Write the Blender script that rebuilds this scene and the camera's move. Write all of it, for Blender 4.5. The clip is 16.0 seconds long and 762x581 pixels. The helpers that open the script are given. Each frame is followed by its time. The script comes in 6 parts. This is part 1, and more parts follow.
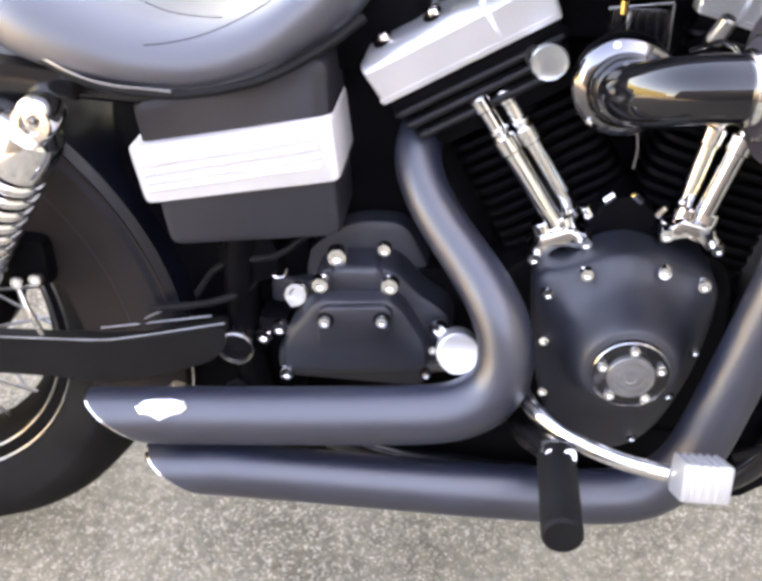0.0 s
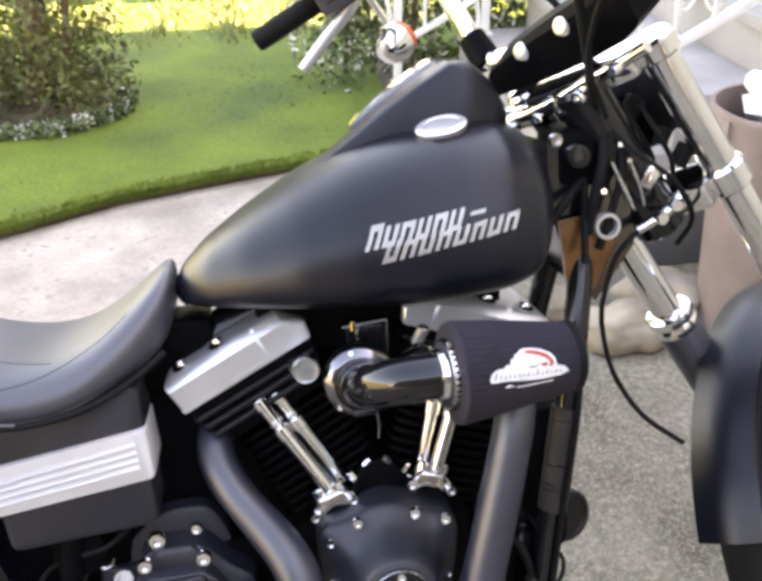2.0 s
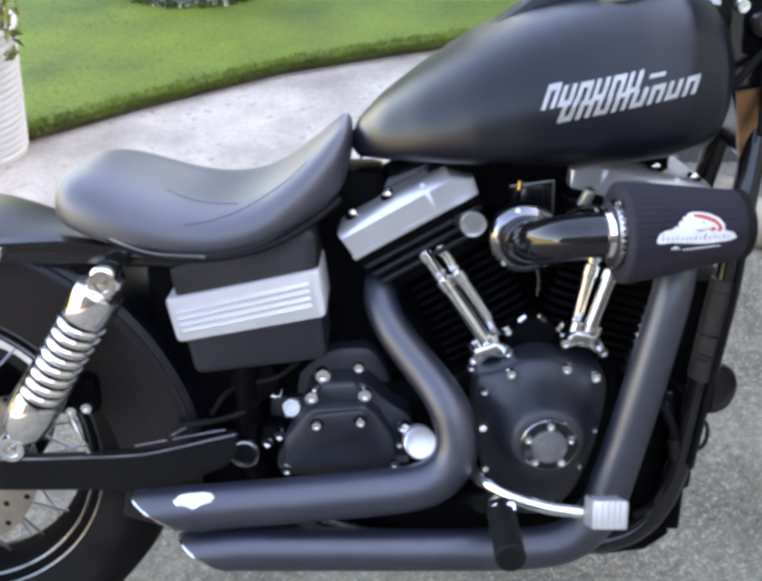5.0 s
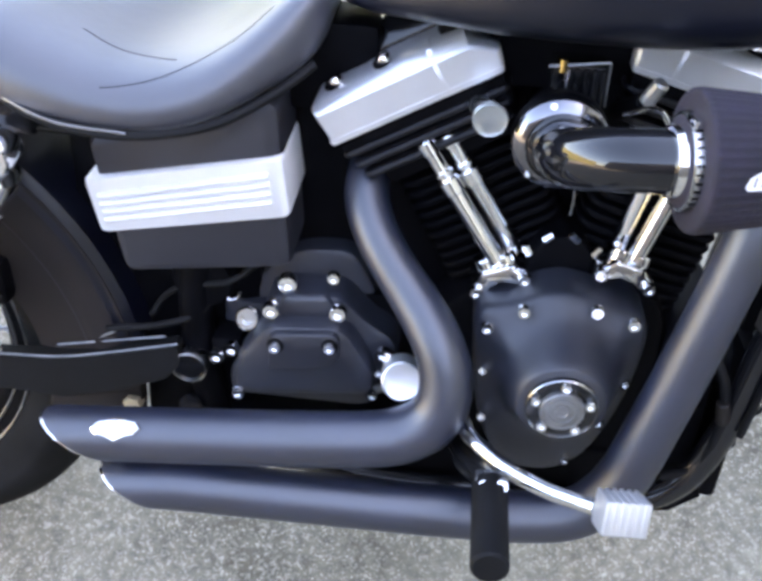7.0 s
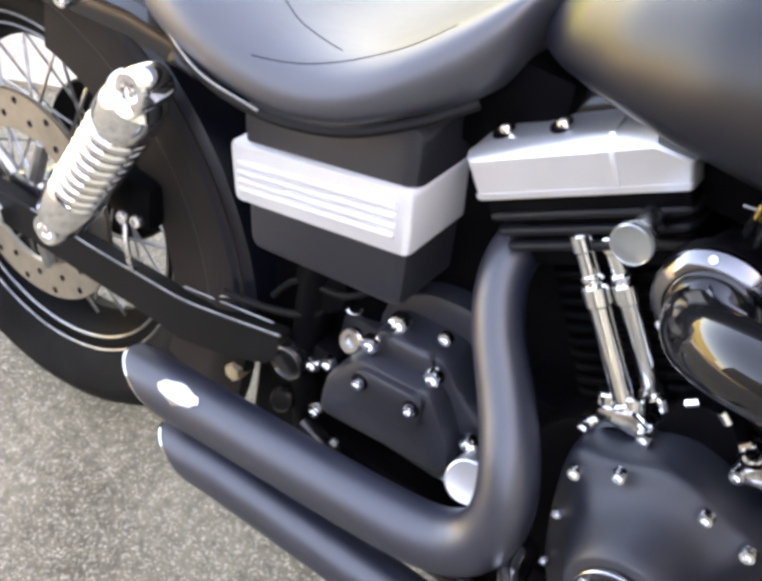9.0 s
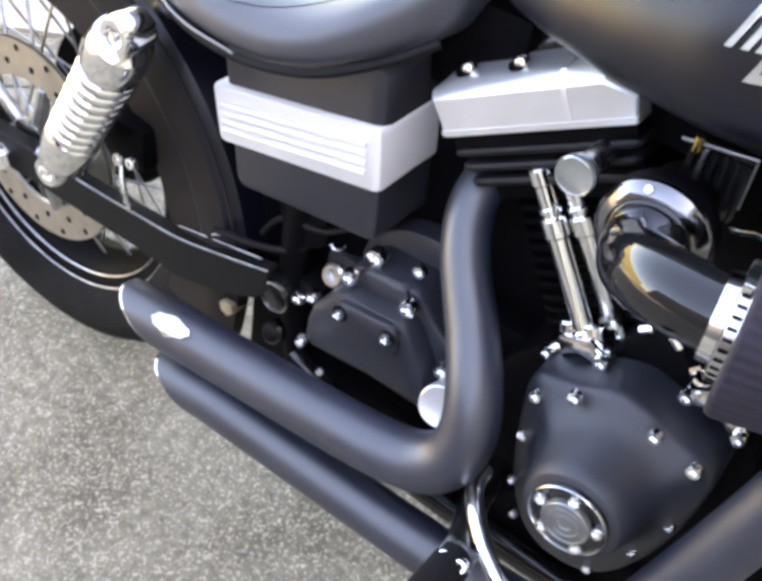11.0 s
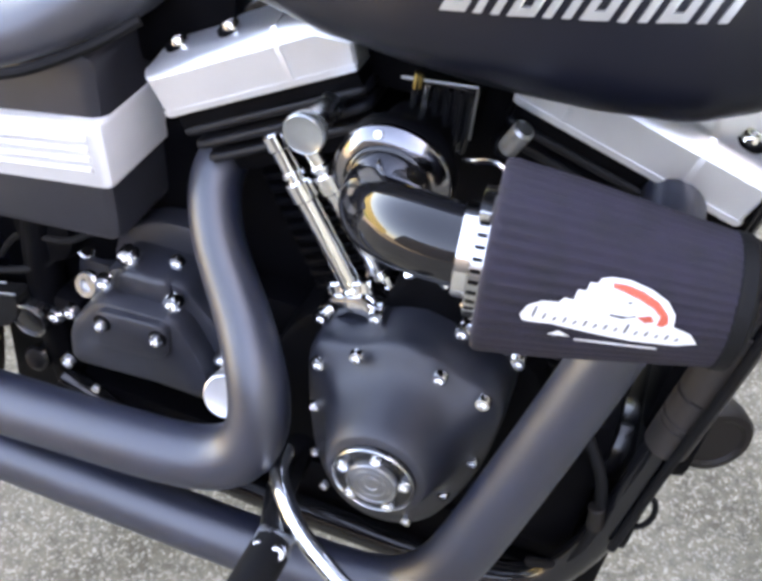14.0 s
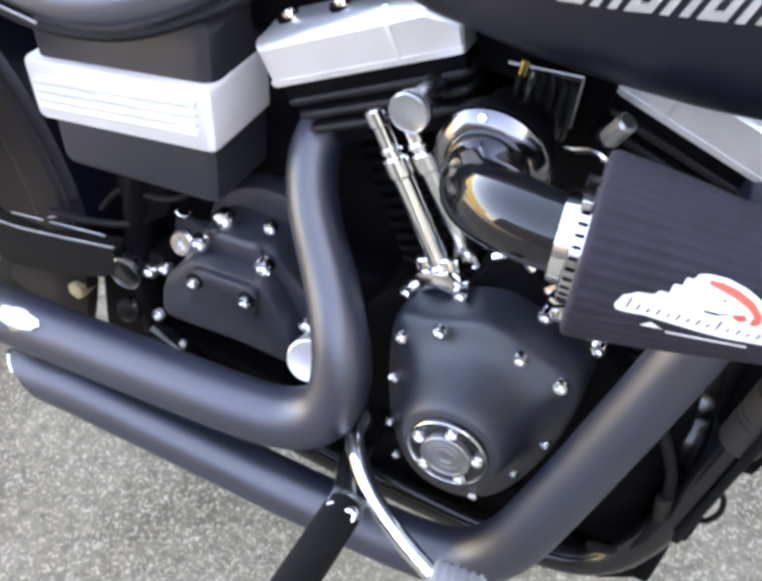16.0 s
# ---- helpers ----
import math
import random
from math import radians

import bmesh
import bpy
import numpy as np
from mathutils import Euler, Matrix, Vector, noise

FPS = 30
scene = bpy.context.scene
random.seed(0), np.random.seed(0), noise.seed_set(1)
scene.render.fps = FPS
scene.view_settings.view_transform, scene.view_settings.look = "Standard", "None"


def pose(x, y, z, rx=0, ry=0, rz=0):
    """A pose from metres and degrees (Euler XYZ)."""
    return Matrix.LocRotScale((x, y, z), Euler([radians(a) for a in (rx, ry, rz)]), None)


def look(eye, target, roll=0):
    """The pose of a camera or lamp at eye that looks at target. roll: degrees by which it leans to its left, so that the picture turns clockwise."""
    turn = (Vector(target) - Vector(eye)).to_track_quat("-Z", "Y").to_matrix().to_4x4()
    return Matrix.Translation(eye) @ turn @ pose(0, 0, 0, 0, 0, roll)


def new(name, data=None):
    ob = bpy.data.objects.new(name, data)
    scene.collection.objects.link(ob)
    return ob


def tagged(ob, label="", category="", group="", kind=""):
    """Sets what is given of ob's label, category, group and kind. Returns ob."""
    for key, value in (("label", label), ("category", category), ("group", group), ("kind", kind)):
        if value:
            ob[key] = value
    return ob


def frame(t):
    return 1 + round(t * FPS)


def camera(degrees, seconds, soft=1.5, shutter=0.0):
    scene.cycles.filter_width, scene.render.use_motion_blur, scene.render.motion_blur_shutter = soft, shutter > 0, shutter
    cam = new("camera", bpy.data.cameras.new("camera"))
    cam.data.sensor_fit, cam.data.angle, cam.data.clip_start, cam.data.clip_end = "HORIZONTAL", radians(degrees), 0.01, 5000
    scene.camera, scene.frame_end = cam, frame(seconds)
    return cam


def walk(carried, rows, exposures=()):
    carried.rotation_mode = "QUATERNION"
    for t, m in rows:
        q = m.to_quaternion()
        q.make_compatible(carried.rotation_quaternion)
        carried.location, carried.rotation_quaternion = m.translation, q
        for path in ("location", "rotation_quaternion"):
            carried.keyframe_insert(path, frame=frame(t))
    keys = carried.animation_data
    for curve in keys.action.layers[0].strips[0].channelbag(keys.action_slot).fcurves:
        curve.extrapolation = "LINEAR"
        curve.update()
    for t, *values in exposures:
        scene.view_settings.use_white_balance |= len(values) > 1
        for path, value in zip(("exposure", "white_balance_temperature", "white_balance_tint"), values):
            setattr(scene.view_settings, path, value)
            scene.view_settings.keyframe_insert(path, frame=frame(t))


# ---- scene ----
cam = camera(43.4, 16.0, soft=3.8)
PATH = [
    (0, (-0.1095, -0.7207, 1.1337), (-0.2236, -0.0181, 0.4313), -2.90),
    (0.5, (-0.0839, -0.7565, 1.1937), (-0.1291, -0.0025, 0.5383), -2.19),
    (1, (-0.1070, -0.8069, 1.2434), (-0.0969, -0.0331, 0.6101), -3.08),
    (1.5, (-0.1088, -0.8805, 1.2777), (-0.0767, -0.0779, 0.6820), -1.26),
    (2, (-0.1014, -0.9348, 1.2994), (0.0077, -0.0603, 0.8268), -0.50),
    (2.5, (-0.1007, -0.9646, 1.3113), (0.0301, -0.0692, 0.8859), 0.35),
    (3, (-0.0989, -0.9658, 1.3193), (0.0356, -0.0556, 0.9276), 0.18),
    (3.5, (-0.0876, -0.9726, 1.3268), (0.0250, -0.0705, 0.9103), 0.71),
    (4, (-0.1114, -0.9802, 1.3209), (-0.0784, -0.1149, 0.8208), 0.11),
    (4.5, (-0.1337, -0.9873, 1.3004), (-0.1381, -0.1461, 0.7598), -0.63),
    (5, (-0.1443, -0.9950, 1.2905), (-0.1780, -0.1731, 0.7219), -1.83),
    (7.5, (-0.0743, -0.5908, 1.1967), (-0.1723, 0.0406, 0.4274), 1.07),
    (8, (-0.0633, -0.5193, 1.1912), (-0.2157, 0.0802, 0.4055), -1.37),
    (8.5, (-0.0327, -0.5024, 1.1886), (-0.2509, 0.1103, 0.4289), -2.03),
    (9, (0.0528, -0.4827, 1.1744), (-0.3403, 0.0383, 0.4167), -0.03),
    (11.5, (0.1193, -0.4787, 1.2002), (-0.2745, -0.0147, 0.4067), -3.07),
    (12, (0.1219, -0.4611, 1.1863), (-0.2429, 0.0279, 0.3940), -3.45),
    (12.5, (0.1200, -0.4375, 1.1890), (-0.1946, 0.0777, 0.3918), -4.63),
    (13, (0.1282, -0.4430, 1.1795), (-0.1253, 0.1211, 0.3937), -2.07),
    (13.5, (0.1307, -0.4493, 1.1774), (-0.0896, 0.1259, 0.3897), 0.23),
    (14, (0.1331, -0.4498, 1.1739), (-0.0725, 0.1011, 0.3651), 1.21),
    (14.5, (0.1310, -0.4544, 1.1689), (-0.0758, 0.0771, 0.3475), 2.11),
    (15, (0.1236, -0.4626, 1.1689), (-0.0998, 0.0600, 0.3461), 2.07),
    (15.5, (0.1194, -0.4712, 1.1700), (-0.1261, 0.0402, 0.3464), 1.44),
    (16, (0.1196, -0.4670, 1.1903), (-0.1372, 0.0365, 0.3654), 0.02),
]
walk(cam, [(t, look(eye, target, roll)) for t, eye, target, roll in PATH],
     exposures=[(t, s + 3.32, k, tint) for t, s, k, tint in (
         (0.0, 0.88, 10000, 26), (0.5, 0.90, 10400, 26), (1.0, 0.55, 10600, 27), (1.5, 0.18, 10700, 26), (2.0, 0.24, 10400, 25), (2.5, -0.12, 10000, 25), (3.0, -0.30, 9200, 24), (3.5, -0.40, 8200, 25), (4.5, 0.18, 8300, 20),
         (5.0, 0.10, 8200, 21), (7.5, 0.70, 8000, 22), (8.5, 0.76, 9100, 24), (9.0, 0.54, 9900, 23), (11.5, 0.6, 9000, 22), (12.0, 0.74, 8900, 21), (12.5, 0.76, 8900, 22), (14.0, 0.68, 9000, 23), (16.0, 0.72, 8900, 22))])

# ---------------------------------------------------------------- light
SUN_EL, SUN_AZ = radians(38), radians(90)
world = bpy.data.worlds.new("sky")
scene.world = world
world.use_nodes = True
wn = world.node_tree
sky = wn.nodes.new("ShaderNodeTexSky")
sky.sky_type = "NISHITA"
sky.sun_disc = False
sky.sun_elevation, sky.sun_rotation = SUN_EL, SUN_AZ
wn.links.new(sky.outputs[0], wn.nodes["Background"].inputs[0])
wn.nodes["Background"].inputs[1].default_value = 0.15
sun_way = Vector((math.sin(SUN_AZ) * math.cos(SUN_EL), math.cos(SUN_AZ) * math.cos(SUN_EL), math.sin(SUN_EL)))
sun = new("sun", bpy.data.lights.new("sun", "SUN"))
sun.data.energy, sun.data.angle, sun.data.color = 5.0, radians(0.6), (1.0, 0.95, 0.86)
sun.matrix_world = look(sun_way * 30, (0, 0, 0))


# ---------------------------------------------------------------- materials
def mat(name, color, rough=0.5, metal=0.0, vary=0.12, scale=20.0, bump=0.0, bump_scale=200.0, rough_vary=0.1, coat=0.0,
        spread=None, speckle=None, island=0.0, spec=0.5, ior=1.5, grain=0.0):
    """Colour with two scales of variation, uneven gloss and fine relief. speckle: (colour, share, scale)."""
    m = bpy.data.materials.new(name)
    m.use_nodes = True
    n, l = m.node_tree.nodes, m.node_tree.links
    b = n["Principled BSDF"]
    co = n.new("ShaderNodeTexCoord")
    big = n.new("ShaderNodeTexNoise")
    big.inputs["Scale"].default_value, big.inputs["Detail"].default_value = scale, 5
    l.new(co.outputs["Object"], big.inputs["Vector"])
    fine = n.new("ShaderNodeTexNoise")
    fine.inputs["Scale"].default_value, fine.inputs["Detail"].default_value = bump_scale, 3
    l.new(co.outputs["Object"], fine.inputs["Vector"])
    ramp = n.new("ShaderNodeValToRGB")
    c = Vector(color)
    other = Vector(spread) if spread else c * (1 + vary)
    ramp.color_ramp.elements[0].position, ramp.color_ramp.elements[1].position = 0.32, 0.68
    ramp.color_ramp.elements[0].color = (*(c * (1 - vary)), 1)
    ramp.color_ramp.elements[1].color = (*other, 1)
    l.new(big.outputs["Fac"], ramp.inputs["Fac"])
    out = ramp.outputs["Color"]
    if speckle:
        sc, share, ss = speckle
        vo = n.new("ShaderNodeTexVoronoi")
        vo.inputs["Scale"].default_value = ss
        l.new(co.outputs["Object"], vo.inputs["Vector"])
        sep = n.new("ShaderNodeSeparateColor")
        l.new(vo.outputs["Color"], sep.inputs[0])
        gt = n.new("ShaderNodeMapRange")
        gt.inputs["From Min"].default_value, gt.inputs["From Max"].default_value = 1 - share, 1.0
        l.new(sep.outputs[0], gt.inputs["Value"])
        mix = n.new("ShaderNodeMix")
        mix.data_type = "RGBA"
        l.new(gt.outputs["Result"], mix.inputs["Factor"])
        l.new(out, mix.inputs[6])
        mix.inputs[7].default_value = (*sc, 1)
        out = mix.outputs[2]
    if grain:
        gn = n.new("ShaderNodeTexNoise")
        gn.inputs["Scale"].default_value, gn.inputs["Detail"].default_value = 60, 3
        l.new(co.outputs["Object"], gn.inputs["Vector"])
        gr = n.new("ShaderNodeMapRange")
        gr.inputs["From Min"].default_value, gr.inputs["From Max"].default_value = 0.3, 0.7
        gr.inputs["To Min"].default_value, gr.inputs["To Max"].default_value = 1 - grain, 1 + grain
        l.new(gn.outputs["Fac"], gr.inputs["Value"])
        gh = n.new("ShaderNodeHueSaturation")
        l.new(gr.outputs["Result"], gh.inputs["Value"])
        l.new(out, gh.inputs["Color"])
        out = gh.outputs["Color"]
    if island:
        geo = n.new("ShaderNodeNewGeometry")
        hsv = n.new("ShaderNodeHueSaturation")
        mr = n.new("ShaderNodeMapRange")
        mr.inputs["To Min"].default_value, mr.inputs["To Max"].default_value = 1 - island, 1 + island
        l.new(geo.outputs["Random Per Island"], mr.inputs["Value"])
        l.new(mr.outputs["Result"], hsv.inputs["Value"])
        l.new(out, hsv.inputs["Color"])
        out = hsv.outputs["Color"]
    l.new(out, b.inputs["Base Color"])
    rr = n.new("ShaderNodeMapRange")
    rr.inputs["To Min"].default_value = max(0.02, rough - rough_vary * rough)
    rr.inputs["To Max"].default_value = min(1.0, rough + rough_vary * rough * 2)
    l.new(big.outputs["Fac"], rr.inputs["Value"])
    l.new(rr.outputs["Result"], b.inputs["Roughness"])
    b.inputs["Metallic"].default_value = metal
    b.inputs["Specular IOR Level"].default_value = spec
    b.inputs["IOR"].default_value = ior
    b.inputs["Coat Weight"].default_value = coat
    if bump:
        bp = n.new("ShaderNodeBump")
        bp.inputs["Strength"].default_value, bp.inputs["Distance"].default_value = bump, 0.002
        l.new(fine.outputs["Fac"], bp.inputs["Height"])
        l.new(bp.outputs["Normal"], b.inputs["Normal"])
    return m


DENIM = mat("denim_black_paint", (0.0031, 0.0041, 0.0088), 0.32, 0.0, 0.15, 8, 0.05, 900, spec=0.38)
PIPE = mat("matte_black_pipe", (0.0045, 0.0078, 0.0215), 0.41, 0.0, 0.25, 14, 0.08, 700, ior=1.92)
WRINKLE = mat("wrinkle_black", (0.0130, 0.0148, 0.0225), 0.43, 0.0, 0.2, 30, 0.2, 900, spec=0.68)
FRAME = mat("gloss_black", (0.008, 0.008, 0.009), 0.16, 0.0, 0.2, 20)
GLOSS = mat("polished_black", (0.006, 0.006, 0.007), 0.05, 0.0, 0.2, 20, coat=0.12)
BLACK_CHROME = mat("black_chrome", (0.20, 0.20, 0.215), 0.12, 1.0, 0.15, 30)
HEAD_FIN = mat("head_fin_black", (0.0060, 0.0062, 0.0085), 0.46, 0.0, 0.2, 40, 0.12, 600, spec=0.28)
# near-black: shade of deep engine cavities is put into this colour too
FINS = mat("black_fins_and_cavities", (0.0022, 0.0022, 0.003), 0.5, 0.0, 0.3, 40, 0.15, 600, spec=0.05)
BATTERY = mat("dark_grey_plastic", (0.0185, 0.0190, 0.0255), 0.42, 0.0, 0.15, 18, 0.12, 700, spec=0.5)
LEATHER = mat("black_seat_vinyl", (0.028, 0.0295, 0.040), 0.46, 0.0, 0.15, 12, 0.16, 55, ior=1.85, rough_vary=0.04)
CHROME = mat("chrome", (0.80, 0.80, 0.80), 0.07, 1.0, 0.06, 25, rough_vary=0.4)
DULL_CHROME = mat("dull_chrome", (0.55, 0.56, 0.56), 0.22, 1.0, 0.12, 30, rough_vary=0.3)
ALU = mat("polished_aluminium", (0.66, 0.67, 0.69), 0.31, 0.70, 0.05, 18, 0.0, 300, rough_vary=0.1)
SILVER = mat("silver_lacquer", (0.68, 0.68, 0.69), 0.38, 0.2, 0.05, 14, 0.04, 500)
RUBBER = mat("rubber", (0.006, 0.006, 0.0065), 0.65, 0.0, 0.3, 30, 0.2, 400, spec=0.16)
FLANK = mat("brown_black_flank", (0.0165, 0.0132, 0.0125), 0.6, 0.0, 0.3, 9, 0.15, 300, spec=0.15)
TYRE = mat("tyre_rubber", (0.0085, 0.008, 0.0078), 0.8, 0.0, 0.5, 14, 0.2, 300, spec=0.14)
GAUZE = mat("filter_gauze", (0.0145, 0.0112, 0.0210), 0.85, 0.0, 0.35, 60, 0.5, 1500)
WHITE_PRINT = mat("white_print", (0.75, 0.75, 0.74), 0.6, 0.0, 0.06, 80)
RED_PRINT = mat("red_print", (0.55, 0.10, 0.06), 0.6, 0.0, 0.1, 80)
DARK_PRINT = mat("dark_print", (0.04, 0.04, 0.045), 0.7, 0.0, 0.1, 80)
STEEL = mat("rotor_steel", (0.42, 0.38, 0.32), 0.35, 0.9, 0.15, 40, 0.05, 500)
LETTER = mat("silver_lettering", (0.38, 0.38, 0.36), 0.35, 0.55, 0.08, 60)
BROWN_PLASTIC = mat("dark_brown_plastic", (0.024, 0.0195, 0.018), 0.5, 0.0, 0.2, 30, 0.1, 400)
HORN_BLACK = mat("brown_black_plastic", (0.012, 0.0095, 0.0085), 0.5, 0.0, 0.2, 30, 0.1, 400, spec=0.3)
BRASS_DULL = mat("tan_plating", (0.42, 0.35, 0.24), 0.4, 0.6, 0.2, 60)
BRASS = mat("brass", (0.70, 0.50, 0.18), 0.25, 1.0, 0.1, 60)
AMBER = mat("amber_lens", (0.75, 0.12, 0.02), 0.2, 0.0, 0.1, 40)
BRONZE = mat("bronze_reflector", (0.20, 0.10, 0.045), 0.3, 0.7, 0.3, 30)
ASPHALT = mat("worn_asphalt", (0.142, 0.121, 0.080), 0.9, 0.0, 0.26, 4.2, 0.9, 190, spread=(0.238, 0.212, 0.155),
              speckle=((0.36, 0.322, 0.255), 0.38, 320), grain=0.28)
CONCRETE = mat("concrete", (0.33, 0.285, 0.235), 0.85, 0.0, 0.16, 3.4, 0.6, 140, spread=(0.51, 0.455, 0.385), speckle=((0.29, 0.26, 0.22), 0.05, 60), grain=0.10)
STEP_GREY = mat("grey_step_paint", (0.33, 0.315, 0.30), 0.8, 0.0, 0.18, 2.5, 0.5, 120, spread=(0.44, 0.42, 0.40))
DARK_STEP = mat("dark_grey_step", (0.085, 0.083, 0.088), 0.85, 0.0, 0.2, 5.0, 0.5, 90)
SOIL = mat("soil", (0.10, 0.075, 0.045), 0.95, 0.0, 0.3, 12, 0.8, 120)
GRASS = mat("grass", (0.084, 0.150, 0.011), 0.7, 0.0, 0.2, 2.6, spread=(0.152, 0.232, 0.022), island=0.12)
TURF = mat("turf", (0.073, 0.125, 0.009), 0.9, 0.0, 0.2, 2.6, 0.5, 90, spread=(0.133, 0.198, 0.019), grain=0.22)
EDGE_GRASS = mat("edge_grass", (0.12, 0.17, 0.018), 0.7, 0.0, 0.25, 7.0, spread=(0.22, 0.27, 0.04), island=0.2)
# paler than GRASS: the sunlit strip's glare is in the colour
TUFT = mat("sun_glare_grass", (0.20, 0.24, 0.08), 0.7, 0.0, 0.2, 3.0, spread=(0.32, 0.36, 0.16), island=0.3)
LEAF = mat("leaf", (0.080, 0.092, 0.018), 0.5, 0.0, 0.3, 5, spread=(0.21, 0.22, 0.04), island=0.5)
LEAF_DARK = mat("dark_leaf", (0.06, 0.10, 0.03), 0.55, 0.0, 0.3, 6, spread=(0.13, 0.17, 0.06), island=0.4)
LEAF_BED = mat("bed_leaf", (0.075, 0.085, 0.022), 0.5, 0.0, 0.3, 6, spread=(0.15, 0.17, 0.045), island=0.45)
BARK = mat("bark", (0.13, 0.085, 0.05), 0.9, 0.0, 0.35, 25, 0.9, 60)
PETAL = mat("petal", (0.72, 0.70, 0.66), 0.6, 0.0, 0.08, 30, island=0.15)
RAIL_WHITE = mat("white_railing_paint", (0.80, 0.79, 0.75), 0.4, 0.0, 0.05, 15, 0.1, 200)
BIN = mat("brown_plastic", (0.24, 0.18, 0.16), 0.5, 0.0, 0.12, 10, 0.1, 300)
BAG = mat("white_bag", (0.72, 0.70, 0.66), 0.4, 0.0, 0.08, 10, 0.3, 30)
STONE = mat("field_stone", (0.25, 0.20, 0.145), 0.85, 0.0, 0.25, 7, 0.6, 60, spread=(0.38, 0.32, 0.24))
POT = mat("white_pot", (0.74, 0.72, 0.68), 0.45, 0.0, 0.06, 8)
# colours of two unseen blocks: golden bounce west, dark sky block south
GOLD_BOUNCE = mat("golden_bounce", (0.27, 0.24, 0.10), 0.9, 0.0, 0.4, 3.0, 0.8, 40, spread=(0.40, 0.36, 0.16))
SKY_BLOCK = mat("dark_sky_block", (0.10, 0.09, 0.085), 0.8, 0.0, 0.2, 2.0)
PLASTER = mat("house_siding", (0.36, 0.34, 0.30), 0.7, 0.0, 0.06, 2)
ROAD = mat("road", (0.26, 0.26, 0.27), 0.9, 0.0, 0.1, 1.0, 0.5, 100)
CARPAINT = mat("dark_car_paint", (0.03, 0.032, 0.04), 0.2, 0.2, 0.1, 5, coat=0.5)
GLASSY = mat("dark_glass", (0.02, 0.022, 0.025), 0.05, 0.0, 0.1, 5)
MIRROR = mat("mirror_glass", (0.9, 0.9, 0.9), 0.02, 1.0, 0.01, 5)
BRUSHED = mat("brushed_grey_metal", (0.30, 0.30, 0.30), 0.34, 0.9, 0.2, 60, 0.08, 900)
PUSH_BAR = mat("grey_lens", (0.34, 0.36, 0.36), 0.18, 0.7, 0.1, 40)


# ---------------------------------------------------------------- mesh makers
def empty(name, parent=None):
    ob = new(name)
    ob.empty_display_size = 0.1
    if parent:
        ob.parent = parent
    return ob


def part(name, bm, material, parent=None, label="", smooth=True, angle=40):
    """A bmesh as one mesh object under a thing or a part."""
    bmesh.ops.recalc_face_normals(bm, faces=bm.faces)
    me = bpy.data.meshes.new(name)
    if smooth:
        for f in bm.faces:
            f.smooth = True
        for e in bm.edges:
            if len(e.link_faces) == 2 and e.calc_face_angle(0) > radians(angle):
                e.smooth = False
    bm.to_mesh(me)
    bm.free()
    for m in material if isinstance(material, (list, tuple)) else [material]:
        me.materials.append(m)
    ob = new(name, me)
    if parent:
        ob.parent = parent
    return tagged(ob, label) if label else ob


def share(name, ob, m, parent):
    """One more object on the mesh of ob, at the pose m in its parent's space."""
    o = new(name, ob.data)
    o.parent = parent
    o.matrix_basis = m
    return o


def add_loft(bm, rings, close=True, cap=True):
    """Skin over rings of equally many points."""
    vs = [[bm.verts.new(p) for p in r] for r in rings]
    k = len(rings[0])
    for a, b in zip(vs, vs[1:]):
        for i in range(k if close else k - 1):
            bm.faces.new((a[i], a[(i + 1) % k], b[(i + 1) % k], b[i]))
    if cap and close:
        bm.faces.new(vs[0][::-1])
        bm.faces.new(vs[-1])
    return vs


def loft(rings, close=True, cap=True):
    bm = bmesh.new()
    add_loft(bm, rings, close, cap)
    return bm


def spline(pts, step=0.01):
    """Points along a smooth line through pts."""
    p = [Vector(q) for q in pts]
    if len(p) == 2:
        return p
    p = [2 * p[0] - p[1]] + p + [2 * p[-1] - p[-2]]
    out = []
    for a, b, c, d in zip(p, p[1:], p[2:], p[3:]):
        n = max(2, int((c - b).length / step))
        for i in range(n):
            t = i / n
            out.append(0.5 * (2 * b + (c - a) * t + (2 * a - 5 * b + 4 * c - d) * t * t + (3 * b - a - 3 * c + d) * t ** 3))
    return out + [p[-2]]


def rings_along(line, radius, seg):
    rings, up = [], Vector((0.1, 0.3, 1)).normalized()
    for i, q in enumerate(line):
        way = (line[min(i + 1, len(line) - 1)] - line[max(i - 1, 0)]).normalized()
        side = up - way * up.dot(way)
        side.normalize()
        up = side
        oth = way.cross(side)
        r = radius(i / (len(line) - 1)) if callable(radius) else radius
        rings.append([q + r * (math.cos(a) * side + math.sin(a) * oth) for a in (2 * math.pi * j / seg for j in range(seg))])
    return rings


def tube(pts, radius, seg=12, step=0.01, bm=None):
    bm = bm or bmesh.new()
    add_loft(bm, rings_along(spline(pts, step), radius, seg))
    return bm


def rod(a, b, r, r2=None, seg=14, bm=None, chamfer=0.0):
    """A round bar from a to b with softened ends."""
    a, b = Vector(a), Vector(b)
    r2 = r if r2 is None else r2
    way = (b - a).normalized()
    ch = chamfer or min(r, r2) * 0.15
    line = [(a, r - ch), (a + way * ch, r), (b - way * ch, r2), (b, r2 - ch)]
    side = way.orthogonal().normalized()
    oth = way.cross(side)
    bm = bm or bmesh.new()
    add_loft(bm, [[q + rr * (math.cos(t) * side + math.sin(t) * oth) for t in (2 * math.pi * j / seg for j in range(seg))] for q, rr in line])
    return bm


